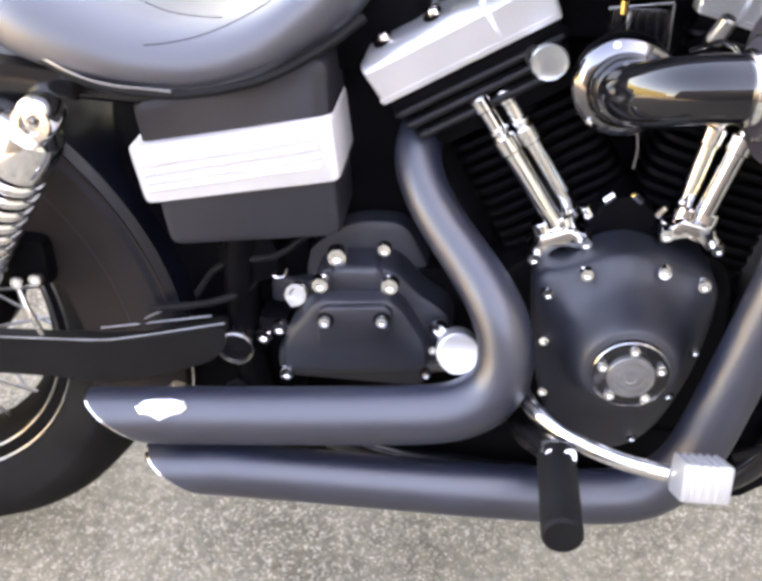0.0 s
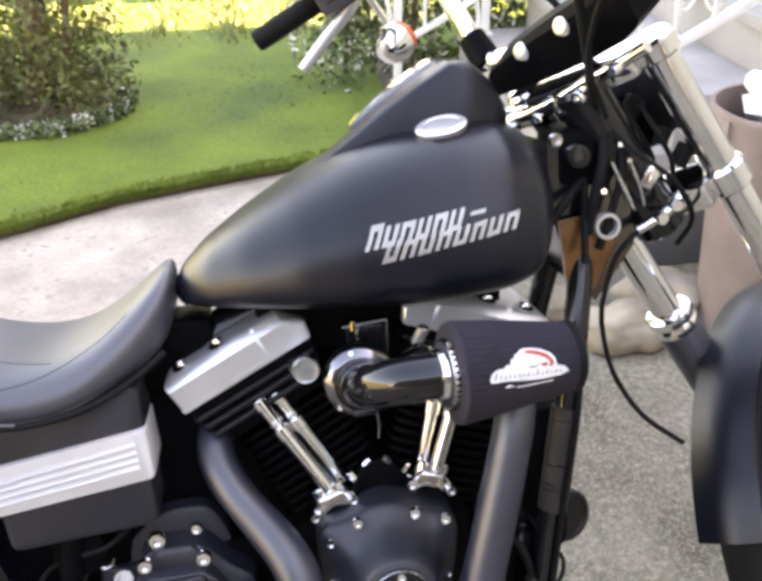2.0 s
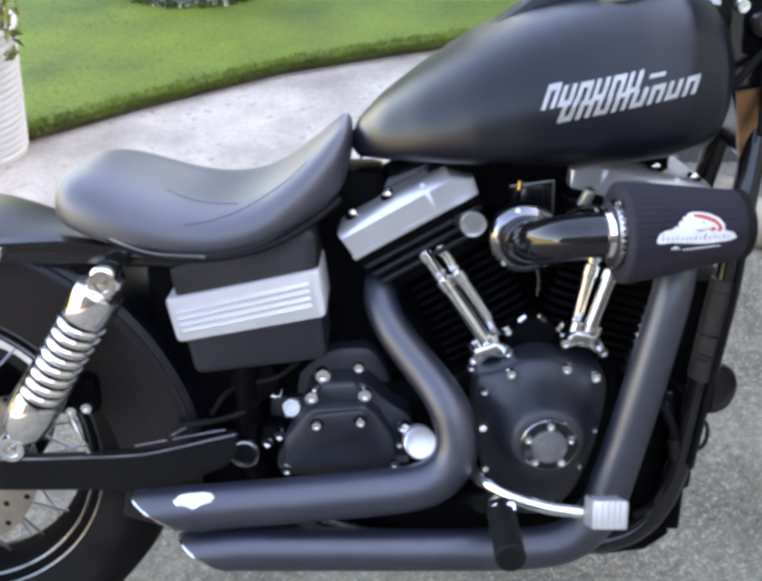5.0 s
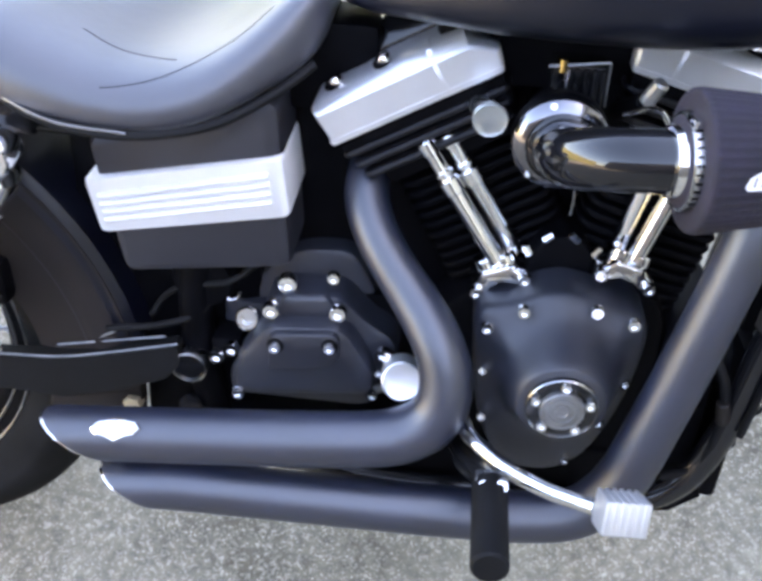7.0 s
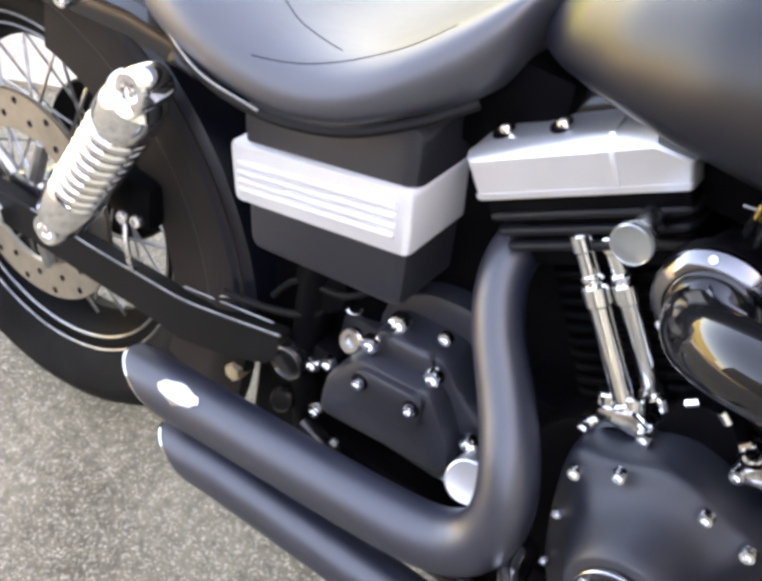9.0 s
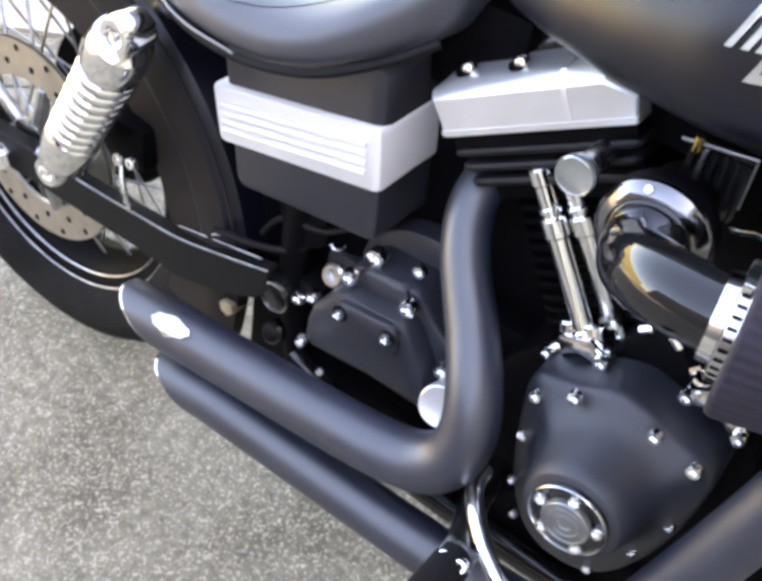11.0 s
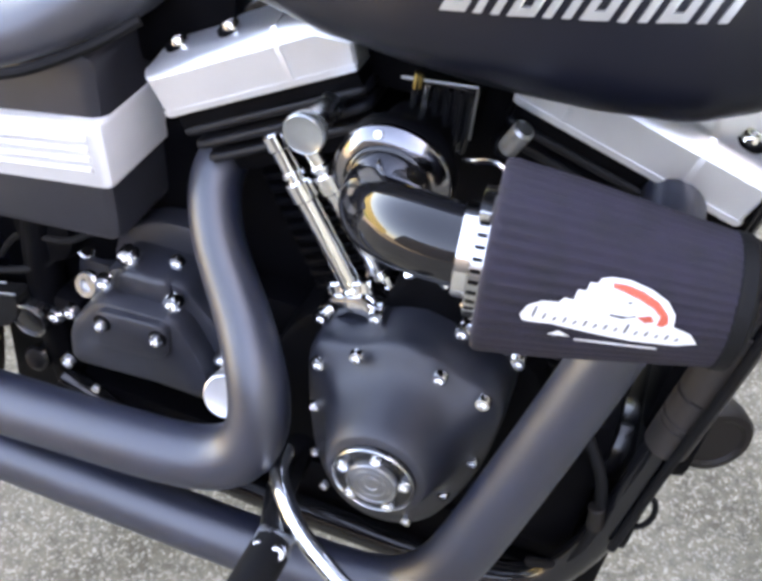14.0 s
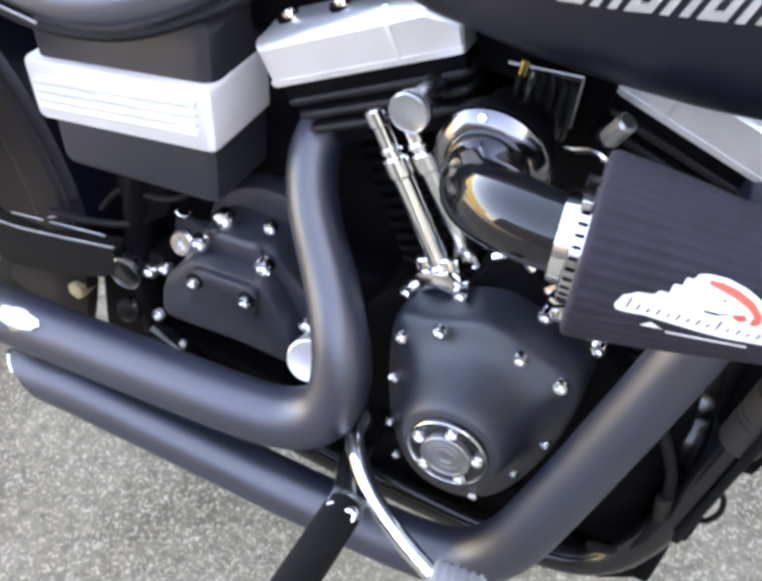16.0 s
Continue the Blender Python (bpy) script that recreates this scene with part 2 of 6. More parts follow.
def turned(profile, origin, axis, seg=32, bm=None):
    """A lathe form: profile of (radius, height) round the axis from origin."""
    axis = Vector(axis).normalized()
    side = axis.orthogonal().normalized()
    oth = axis.cross(side)
    o = Vector(origin)
    bm = bm or bmesh.new()
    add_loft(bm, [[o + axis * h + max(r, 1e-4) * (math.cos(t) * side + math.sin(t) * oth)
                   for t in (2 * math.pi * j / seg for j in range(seg))] for r, h in profile])
    return bm


def block(x0, x1, y0, y1, z0, z1, bevel=0.004, bm=None, m=None, segments=2):
    own = bmesh.new()
    bmesh.ops.create_cube(own, size=1)
    bmesh.ops.scale(own, vec=(x1 - x0, y1 - y0, z1 - z0), verts=own.verts)
    if bevel:
        bmesh.ops.bevel(own, geom=own.edges[:], offset=bevel, segments=segments, affect="EDGES", profile=0.6)
    bmesh.ops.translate(own, vec=((x0 + x1) / 2, (y0 + y1) / 2, (z0 + z1) / 2), verts=own.verts)
    if m:
        bmesh.ops.transform(own, matrix=m, verts=own.verts)
    if bm is None:
        return own
    me = bpy.data.meshes.new("tmp")
    own.to_mesh(me)
    own.free()
    bm.from_mesh(me)
    bpy.data.meshes.remove(me)
    return bm


def rounded(outline, radius=0.01, n=4):
    """An outline of (x, z) with its corners rounded."""
    out, k = [], len(outline)
    for i in range(k):
        a, b, c = Vector(outline[i - 1]), Vector(outline[i]), Vector(outline[(i + 1) % k])
        d1, d2 = (a - b), (c - b)
        r = min(radius, d1.length * 0.45, d2.length * 0.45)
        p, q = b + d1.normalized() * r, b + d2.normalized() * r
        for j in range(n + 1):
            t = j / n
            out.append(tuple((1 - t) ** 2 * p + 2 * t * (1 - t) * b + t * t * q))
    return out


def slab(outline, y_back, y_front, edge=0.004, shrink=1.0):
    """A plate in the xz plane from y_back to y_front (nearer the side with the pipes), its front edge softened."""
    cx = sum(p[0] for p in outline) / len(outline)
    cz = sum(p[1] for p in outline) / len(outline)

    def ring(y, off, s=1.0):
        out = []
        for x, z in outline:
            v = Vector((x - cx, z - cz))
            v = v * s
            v = v - v.normalized() * off
            out.append((cx + v.x, y, cz + v.y))
        return out
    return loft([ring(y_back, 0), ring(y_front + edge, 0, shrink), ring(y_front + edge * 0.3, edge * 0.3, shrink), ring(y_front, edge, shrink)])


# ---------------------------------------------------------------- the motorcycle
bike = empty("motorcycle")
bike.matrix_basis = pose(-0.0054, -0.0723, -0.0008, -14.2, 1.6, 1.1)
tagged(bike, "matte black cruiser motorcycle leaning on its side stand", "motorcycle")

FWD = Vector((0, -1, 0))


def bolt_mesh(r=0.0065, h=0.006):
    bm = turned([(r, 0), (r, h * 0.6), (r * 0.85, h), (r * 0.5, h), (r * 0.45, h * 0.55), (0.0005, h * 0.55)], (0, 0, 0), (0, -1, 0), 12)
    return bm


BOLT = None


def bolt(at, parent, size=1.0, way=(0, -1, 0)):
    """A chrome socket-head screw whose head looks along way."""
    global BOLT
    q = Vector((0, -1, 0)).rotation_difference(Vector(way)).to_matrix().to_4x4()
    m = Matrix.Translation(at) @ q @ Matrix.Diagonal((size, size, size, 1))
    if BOLT is None:
        BOLT = part("bolt", bolt_mesh(), CHROME, parent)
        BOLT.matrix_basis = m
        return BOLT
    return share("bolt", BOLT, m, parent)


# fuel tank: sections along x as (x, bottom, top, half width)
TANK = [(-0.232, 0.768, 0.784, 0.022), (-0.223, 0.761, 0.803, 0.052), (-0.195, 0.761, 0.832, 0.088), (-0.15, 0.763, 0.866, 0.124),
        (-0.09, 0.763, 0.906, 0.156), (-0.03, 0.764, 0.936, 0.176), (0.03, 0.765, 0.956, 0.184), (0.09, 0.769, 0.969, 0.187),
        (0.14, 0.776, 0.971, 0.184), (0.178, 0.789, 0.960, 0.164), (0.199, 0.814, 0.937, 0.124), (0.207, 0.85, 0.908, 0.07)]
TANK_Y = 0.0

def tank():
    stations = TANK
    rings = []
    for i in range(len(stations) * 3 - 2):
        k, t = divmod(i, 3)
        t /= 3
        a, b = stations[k], stations[min(k + 1, len(stations) - 1)]
        x, lo, hi, w = (a[j] + (b[j] - a[j]) * t for j in range(4))
        ring = []
        for j in range(48):
            ang = 2 * math.pi * j / 48
            c, s = math.cos(ang), math.sin(ang)
            mid = lo + (hi - lo) * 0.36
            up = (hi - mid) if s > 0 else (mid - lo)
            pw = 0.80 if s > 0 else 0.62
            zz = mid + up * abs(s) ** (1 / 1.0 if s > 0 else pw) * (1 if s > 0 else -1)
            yy = TANK_Y - w * (abs(c) ** (0.80 if s > 0 else 0.6)) * (1 if c > 0 else -1)
            ring.append((x, yy, zz))
        rings.append(ring)
    ob = part("fuel_tank", loft(rings), DENIM, bike, "matte black teardrop fuel tank", angle=60)
    sub = ob.modifiers.new("soft", "SUBSURF")
    sub.levels = sub.render_levels = 1
    # central console along the spine
    cons = []
    for x, top, w in ((-0.222, 0.802, 0.012), (-0.18, 0.843, 0.022), (-0.13, 0.879, 0.027), (-0.08, 0.908, 0.029), (-0.046, 0.930, 0.031), (-0.01, 0.958, 0.034), (0.022, 0.984, 0.038),
                      (0.06, 1.011, 0.043), (0.096, 1.035, 0.048), (0.120, 1.036, 0.050), (0.145, 1.015, 0.047), (0.165, 0.985, 0.042)):
        cons.append([(x, y, top + dz) for y, dz in ((-w * 1.05, -0.10 if x > 0.04 else -0.05), (-w, -0.012), (-w * 0.94, -0.005), (-w * 0.8, -0.0015), (-w * 0.4, 0), (w * 0.4, 0), (w * 0.8, -0.0015), (w * 0.94, -0.005), (w, -0.012), (w * 1.05, -0.10 if x > 0.04 else -0.05))])
    con = part("tank_console", loft(cons), DENIM, ob, "black tank console", angle=60)
    part("console_trim", loft([[(x, y, z + dz) for y, dz in ((0.036, -0.04), (0.036, 0.0), (0.060, 0.002), (0.068, -0.006), (0.068, -0.04))] for x, z in ((-0.012, 0.958), (0.0, 0.972), (0.03, 0.996), (0.06, 1.018), (0.088, 1.036), (0.098, 1.034))]), CHROME, con, "chrome speedometer surround")
    cap = part("filler_cap", turned([(0.028, -0.02), (0.029, -0.002), (0.0305, 0.0005), (0.0305, 0.0020), (0.0285, 0.0036), (0.022, 0.0042), (0.021, 0.0030), (0.001, 0.0045)],
                                    (0.080, -0.072, 0.9635), (-0.24, -0.26, 0.95), 36), ALU, ob, "chrome filler cap")
    part("filler_cap", turned([(0.030, -0.02), (0.033, 0.0), (0.034, 0.008), (0.031, 0.014), (0.012, 0.018), (0.001, 0.018)],
                              (0.080, 0.080, 0.958), (-0.24, 0.26, 0.95), 36), CHROME, ob, "chrome fuel gauge cap")
    return ob


def tank_skin(x, z):
    """Half width of the tank on the pipe side at (x, z), used to lay the lettering on it."""
    stations = TANK
    for a, b in zip(stations, stations[1:]):
        if a[0] <= x <= b[0]:
            t = (x - a[0]) / (b[0] - a[0])
            lo, hi, w = (a[j] + (b[j] - a[j]) * t for j in (1, 2, 3))
            mid = lo + (hi - lo) * 0.36
            s = (z - mid) / ((hi - mid) if z > mid else (mid - lo))
            s = max(-0.98, min(0.98, s))
            if z > mid:
                return w * (1 - s * s) ** 0.40 - TANK_Y
            return w * (1 - (-s) ** (2 / 0.62)) ** 0.3 - TANK_Y
    return 0.1


fuel_tank = tank()


def lettering():
    """Two slanted rows of plain silver bars that stand for the maker's name."""
    def bar(name, corners):
        bm = bmesh.new()
        low, high = [], []
        for k in range(4):
            (xa, za), (xb, zb) = corners[k], corners[(k + 1) % 4]
            for t in (0.0, 0.34, 0.67):
                x, z = xa + (xb - xa) * t, za + (zb - za) * t
                y = -tank_skin(x, z)
                low.append((x, y + 0.002, z))
                high.append((x, y - 0.0022, z))
        add_loft(bm, [low, high])
        part(name, bm, LETTER, fuel_tank, smooth=False)

    def row(x0, z0, dx, dz, kinds, w, h):
        for i, kind in enumerate(kinds):
            u, v = x0 + dx * i, z0 + dz * i
            hh = h * (1.20 if i == 0 else 1.0)

            def at(a, b):
                return u + w * a + hh * 0.34 * b, v + dz * a + hh * b
            for a0, a1, b0, b1, c0, c1 in kind:
                bar("name_bar", [at(a0, b0), at(a1, b0), at(c1, b1), at(c0, b1)])
    stem_l, stem_r = (0.0, 0.27, 0, 1, 0.0, 0.27), (0.56, 0.83, 0, 1, 0.56, 0.83)
    top, foot = (0.27, 0.56, 0.74, 1.0, 0.27, 0.56), (0.27, 0.56, 0.0, 0.26, 0.27, 0.56)
    row(-0.0240, 0.8435, 0.0172, 0.0037, [(stem_l, stem_r, (top, foot)[k % 2]) for k in range(6)], 0.0165, 0.0220)
    row(-0.0065, 0.8305, 0.0184, 0.0042, [(stem_l, stem_r, (foot, top)[k % 2]) for k in range(8)], 0.0172, 0.0195)
    bar("name_dash", [(0.088, 0.8785), (0.104, 0.8815), (0.1055, 0.8855), (0.0895, 0.8825)])


lettering()


# seat
def seat():
    st = [(-0.598, 0.700, 0.728, 0.066), (-0.586, 0.686, 0.746, 0.102), (-0.555, 0.672, 0.755, 0.124), (-0.51, 0.663, 0.745, 0.138), (-0.455, 0.657, 0.724, 0.146), (-0.40, 0.655, 0.715, 0.148),
          (-0.345, 0.662, 0.725, 0.142), (-0.305, 0.679, 0.752, 0.125), (-0.268, 0.698, 0.784, 0.102), (-0.248, 0.716, 0.803, 0.084), (-0.238, 0.735, 0.808, 0.070), (-0.231, 0.765, 0.797, 0.052)]
    rings = []
    for x, lo, hi, w in st:
        ring = []
        for j in range(40):
            a = 2 * math.pi * j / 40
            c, s = math.cos(a), math.sin(a)
            mid = lo + (hi - lo) * 0.38
            zz = mid + ((hi - mid) * abs(s) ** 0.9 if s > 0 else -(mid - lo) * abs(s) ** 0.55)
            dish = 0.003 * math.exp(-((x + 0.43) / 0.07) ** 2) * max(0, s) * (1 - abs(c)) ** 2
            ring.append((x, -w * (1 if c > 0 else -1) * abs(c) ** 0.62, zz - dish))
        rings.append(ring)
    ob = part("seat", loft(rings), LEATHER, bike, "black solo seat with a stitched seam", angle=70)
    sub = ob.modifiers.new("soft", "SUBSURF")
    sub.levels = sub.render_levels = 2
    bpy.context.view_layer.update()
    skin = ob.evaluated_get(bpy.context.evaluated_depsgraph_get())
    for line in (((-0.425, -0.134), (-0.411, -0.131), (-0.378, -0.120), (-0.333, -0.097), (-0.308, -0.088), (-0.284, -0.072)),
                 ((-0.462, -0.058), (-0.426, -0.076), (-0.394, -0.085), (-0.367, -0.094))):
        seam = []
        for p in spline([(x, y, 0) for x, y in line], 0.006):
            hit, at, _, _ = skin.ray_cast(Vector((p.x, p.y, 1.0)), Vector((0, 0, -1)))
            if hit:
                seam.append(at)
        part("seam", tube(seam, 0.0005, 6), RUBBER, ob, "dark stitched seam")
    edge = [(-0.566, -0.088, 0.712), (-0.53, -0.122, 0.688), (-0.47, -0.141, 0.668), (-0.40, -0.147, 0.664), (-0.33, -0.139, 0.676), (-0.28, -0.112, 0.697), (-0.245, -0.086, 0.72)]
    part("edge_piping", tube([(x, y - 0.004, z + 0.004) for x, y, z in edge[:4]], 0.0012, 6), BRUSHED, ob, "thin pale edge piping")
    part("base_rim", tube(edge, 0.0045, 8), RUBBER, ob, "black seat base rim")
    return ob


seat_ob = seat()


# battery side cover
def side_cover():
    body = rounded([(-0.457, 0.637), (-0.276, 0.690), (-0.262, 0.515), (-0.432, 0.492)], 0.012)
    ob = part("battery_cover", slab(body, 0.06, -0.1035, 0.011), BATTERY, bike, "dark grey battery side cover with a silver band")
    band = rounded([(-0.462, 0.598), (-0.270, 0.638), (-0.262, 0.576), (-0.450, 0.540)], 0.007, 4)
    bm = slab(band, 0.03, -0.1095, 0.006)
    tr = part("silver_band", bm, SILVER, ob, "silver ribbed trim band")
    for i in range(4):
        t = 0.22 + 0.185 * i
        a = Vector((-0.450, -0.1098, 0.591)).lerp(Vector((-0.441, -0.1098, 0.546)), t)
        b = Vector((-0.284, -0.1098, 0.630)).lerp(Vector((-0.278, -0.1098, 0.580)), t)
        part("rib", rod(a, b, 0.0034, seg=8), SILVER, tr)
    return ob


side_cover()

# ---- engine: crank centre, two cylinders leaning along AXIS
CRANK = Vector((0.035, 0, 0.373))


def cylinder(name, lean, rocker_name, sign, seat=0.366, shift=0.0, ribs=(0.033,)):
    v = Vector((math.sin(radians(lean)), 0, math.cos(radians(lean))))
    u = Vector((math.cos(radians(lean)), 0, -math.sin(radians(lean))))
    yv = Vector((0, 1, 0))
    m = Matrix((u, yv, v)).transposed().to_4x4()
    m.translation = CRANK
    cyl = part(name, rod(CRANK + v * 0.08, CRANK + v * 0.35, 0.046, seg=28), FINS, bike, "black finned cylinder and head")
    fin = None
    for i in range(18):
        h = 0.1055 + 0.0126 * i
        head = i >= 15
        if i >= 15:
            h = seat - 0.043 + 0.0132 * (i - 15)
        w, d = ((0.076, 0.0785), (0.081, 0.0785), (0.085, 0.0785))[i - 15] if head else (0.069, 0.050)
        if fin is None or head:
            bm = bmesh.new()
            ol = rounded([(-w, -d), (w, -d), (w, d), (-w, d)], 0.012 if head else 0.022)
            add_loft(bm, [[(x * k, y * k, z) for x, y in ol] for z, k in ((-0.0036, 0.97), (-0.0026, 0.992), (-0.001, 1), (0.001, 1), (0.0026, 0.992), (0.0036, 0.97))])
            # barrel fins take FINS, whose black holds the shade between them
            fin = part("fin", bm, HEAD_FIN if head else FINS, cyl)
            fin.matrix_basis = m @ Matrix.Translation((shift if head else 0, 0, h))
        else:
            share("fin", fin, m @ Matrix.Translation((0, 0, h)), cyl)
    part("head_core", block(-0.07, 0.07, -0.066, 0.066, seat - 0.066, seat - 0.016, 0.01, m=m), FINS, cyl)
    # rocker cover: side outline in (u, v), swept across with a chamfered top
    def ring(y, pts):
        return [tuple(CRANK + u * (a + shift) + v * (seat + b) + yv * (y * 1.04)) for a, b in pts]
    full = [(-0.086, 0.0), (0.086, 0.0), (0.090, 0.020), (0.066, 0.044), (-0.078, 0.048), (-0.089, 0.040)]
    def low(o, top, inset=0.0):
        return [(a * (1 - inset), min(b, top) if b > 0.03 else b) for a, b in o]
    slim = [(-0.080, 0.0), (0.080, 0.0), (0.082, 0.018), (0.050, 0.050), (-0.058, 0.055), (-0.080, 0.046)]
    if sign < 0:
        full, slim = ([(-a, b) for a, b in o[::-1]] for o in (full, slim))
    rk = part(rocker_name, loft([ring(-0.0785, low(full, 0.0320, 0.03)), ring(-0.077, low(full, 0.0350, 0.005)), ring(-0.074, low(full, 0.0385)), ring(-0.070, low(full, 0.0425)), ring(-0.066, low(full, 0.0450)), ring(-0.058, low(full, 0.0465)),
                                 ring(-0.034, low(slim, 0.048)), ring(0.034, low(slim, 0.048)), ring(0.055, low(full, 0.0465)), ring(0.078, low(full, 0.0465))]),
              ALU, bike, "polished silver rocker cover", angle=25)
    base = part("rocker_base", block(shift - 0.082, shift + 0.082, -0.076, 0.076, seat - 0.016, seat + 0.0005, 0.002, m=m), FINS, rk, "black lower rocker box")
    part("lower_lip", loft([ring(y, [(-0.0865 * k, 0.0015), (0.0865 * k, 0.0015), (0.0875 * k, 0.0055), (-0.0875 * k, 0.0055)]) for y, k in ((-0.0797, 0.985), (-0.0785, 1.0), (-0.06, 1.0))]), ALU, rk, "thin lower lip")
    s = 1 if sign > 0 else -1
    for g in ribs:
        part("parting_rib", loft([ring(-0.0795, [(g - 0.0022, 0.003), (g + 0.0022, 0.003), (g + 0.0016, 0.030), (g - 0.0028, 0.030)]),
                                  ring(-0.070, [(g - 0.0022, 0.003), (g + 0.0022, 0.003), (g + 0.0008, 0.0440), (g - 0.0036, 0.0440)]),
                                  ring(-0.048, [(g - 0.0022, 0.003), (g + 0.0022, 0.003), (g, 0.0480), (g - 0.0044, 0.0480)])]), ALU, rk, "raised rib")
    for a in (-0.062, -0.012):
        p = CRANK + u * (a * s + shift) + v * (seat + 0.0455)
        # proud dark disc paints the shade of a pocket round the bolt
        part("pocket_shade", rod((p.x, -0.058, p.z - 0.004), tuple(Vector((p.x, -0.058, p.z)) + v * 0.0022), 0.0105, seg=18), FINS, rk, "dark disc for the shade in the bolt pocket")
        bolt((p.x, -0.057, p.z), rk, 1.15, tuple(v))
    return cyl, u, v


cylR, uR, vR = cylinder("cylinder", -29.8, "rocker_cover", 1, 0.3625, -0.008)
cylF, uF, vF = cylinder("cylinder", 15.2, "rocker_cover", -1, 0.349, -0.012, (-0.050, 0.040))

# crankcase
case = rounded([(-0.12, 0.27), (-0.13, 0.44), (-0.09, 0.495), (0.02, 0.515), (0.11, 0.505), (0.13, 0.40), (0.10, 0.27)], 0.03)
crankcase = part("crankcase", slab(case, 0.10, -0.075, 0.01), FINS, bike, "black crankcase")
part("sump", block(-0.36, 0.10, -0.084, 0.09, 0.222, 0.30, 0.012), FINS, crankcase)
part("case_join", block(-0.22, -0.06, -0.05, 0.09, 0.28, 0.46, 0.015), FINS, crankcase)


# cam cover with its lobe between the tappets
def cam_cover():
    cx, cz = 0.008, 0.444
    rim = [(0.003, 0.530), (0.022, 0.527), (0.040, 0.521), (0.060, 0.514), (0.080, 0.508), (0.089, 0.492), (0.088, 0.455), (0.082, 0.412), (0.070, 0.368), (0.052, 0.328), (0.028, 0.306), (0.005, 0.300),
           (-0.020, 0.304), (-0.043, 0.324), (-0.061, 0.362), (-0.071, 0.405), (-0.077, 0.450), (-0.079, 0.488), (-0.072, 0.503), (-0.054, 0.508), (-0.035, 0.515), (-0.016, 0.525)]
    line = spline([(x, 0, z) for x, z in rim + rim[:1]], 0.004)
    polar = sorted((math.atan2(p.z - cz, p.x - cx), math.hypot(p.x - cx, p.z - cz)) for p in line)
    polar = [(polar[-1][0] - 2 * math.pi, polar[-1][1])] + polar + [(polar[0][0] + 2 * math.pi, polar[0][1])]

    def edge(a):
        for (a0, r0), (a1, r1) in zip(polar, polar[1:]):
            if a0 <= a <= a1:
                return r0 + (r1 - r0) * (a - a0) / max(1e-9, a1 - a0)
        return 0.09
    rings = []
    for y, k, c, mix in ((-0.02, 1.0, 0.08, 0), (-0.112, 1.0, 0.08, 0), (-0.1205, 0.992, 0.08, 0), (-0.124, 0.97, 0.08, 0), (-0.127, 0.93, 0.08, 0.0), (-0.130, 0.87, 0.078, 0.06), (-0.134, 0.80, 0.072, 0.2), (-0.139, 0.73, 0.066, 0.42),
                         (-0.146, 0.66, 0.0605, 0.68), (-0.154, 0.61, 0.0555, 0.88), (-0.164, 0.58, 0.0510, 0.97), (-0.175, 0.5, 0.0468, 1.0), (-0.184, 0.5, 0.0432, 1.0), (-0.187, 0.5, 0.0405, 1.0)):
        ring = []
        for j in range(72):
            a = -math.pi + 2 * math.pi * (j + 0.5) / 72
            r = edge(a) * k * (1 - mix) + c * mix
            ring.append((cx + r * math.cos(a), y, cz + r * math.sin(a)))
        rings.append(ring)
    ob = part("cam_cover", loft(rings), WRINKLE, bike, "matte black cam cover", angle=60)
    for x, y, z, k in ((-0.034, -0.133, 0.512, 1.05), (0.034, -0.133, 0.519, 1.05), (-0.066, -0.130, 0.487, 1.0), (0.071, -0.131, 0.507, 1.05), (-0.065, -0.130, 0.435, 0.8), (-0.060, -0.130, 0.376, 0.8),
                       (-0.048, -0.129, 0.334, 0.8), (0.076, -0.130, 0.434, 0.8), (0.060, -0.130, 0.381, 0.8), (0.033, -0.129, 0.326, 0.8)):
        bolt((x, y, z), ob, k)
    lobe = rounded([(-0.036, 0.500), (-0.030, 0.538), (-0.020, 0.556), (-0.002, 0.565), (0.018, 0.560), (0.031, 0.545), (0.040, 0.500)], 0.012)
    # FINS instead of WRINKLE: the recess's shade is put into the colour
    part("tappet_lobe", slab(lobe, -0.01, -0.076, 0.006), FINS, ob, "black lobe between the tappet blocks, recess shade in its colour")
    for x, z, tilt in ((-0.0335, 0.545, -58), (-0.0145, 0.561, 40), (0.0110, 0.563, -40), (0.0340, 0.550, 52)):
        d = Vector((math.cos(radians(tilt)), 0, math.sin(radians(tilt)))) * 0.0058
        part("hex_plug", rod(Vector((x, -0.076, z)) - d, Vector((x, -0.076, z)) + d, 0.0038, seg=6), CHROME, ob, "chrome hex plug")
    ring = part("timer_cover", turned([(0.0345, 0.0), (0.0342, 0.003), (0.0328, 0.0045), (0.032, 0.0035), (0.024, 0.0035), (0.001, 0.0035)], (cx, -0.1875, cz), FWD, 48), FRAME, ob, "gloss black timer cover")
    part("timer_rim", turned([(0.0338, 0.0), (0.0344, 0.0042), (0.0338, 0.0050), (0.0331, 0.004), (0.0328, 0.0)], (cx, -0.1885, cz), FWD, 48), DULL_CHROME, ring, "thin chrome rim")
    part("timer_disc", turned([(0.0212, 0.0), (0.0212, 0.0055), (0.0205, 0.0065), (0.0192, 0.0065), (0.0186, 0.0052), (0.0150, 0.0052), (0.0145, 0.0065), (0.0125, 0.0065), (0.012, 0.0050), (0.0085, 0.0050), (0.008, 0.0062), (0.006, 0.0062), (0.0055, 0.0050), (0.001, 0.0050)],
                              (cx, -0.191, cz), FWD, 48), BRUSHED, ring, "brushed grey centre disc")
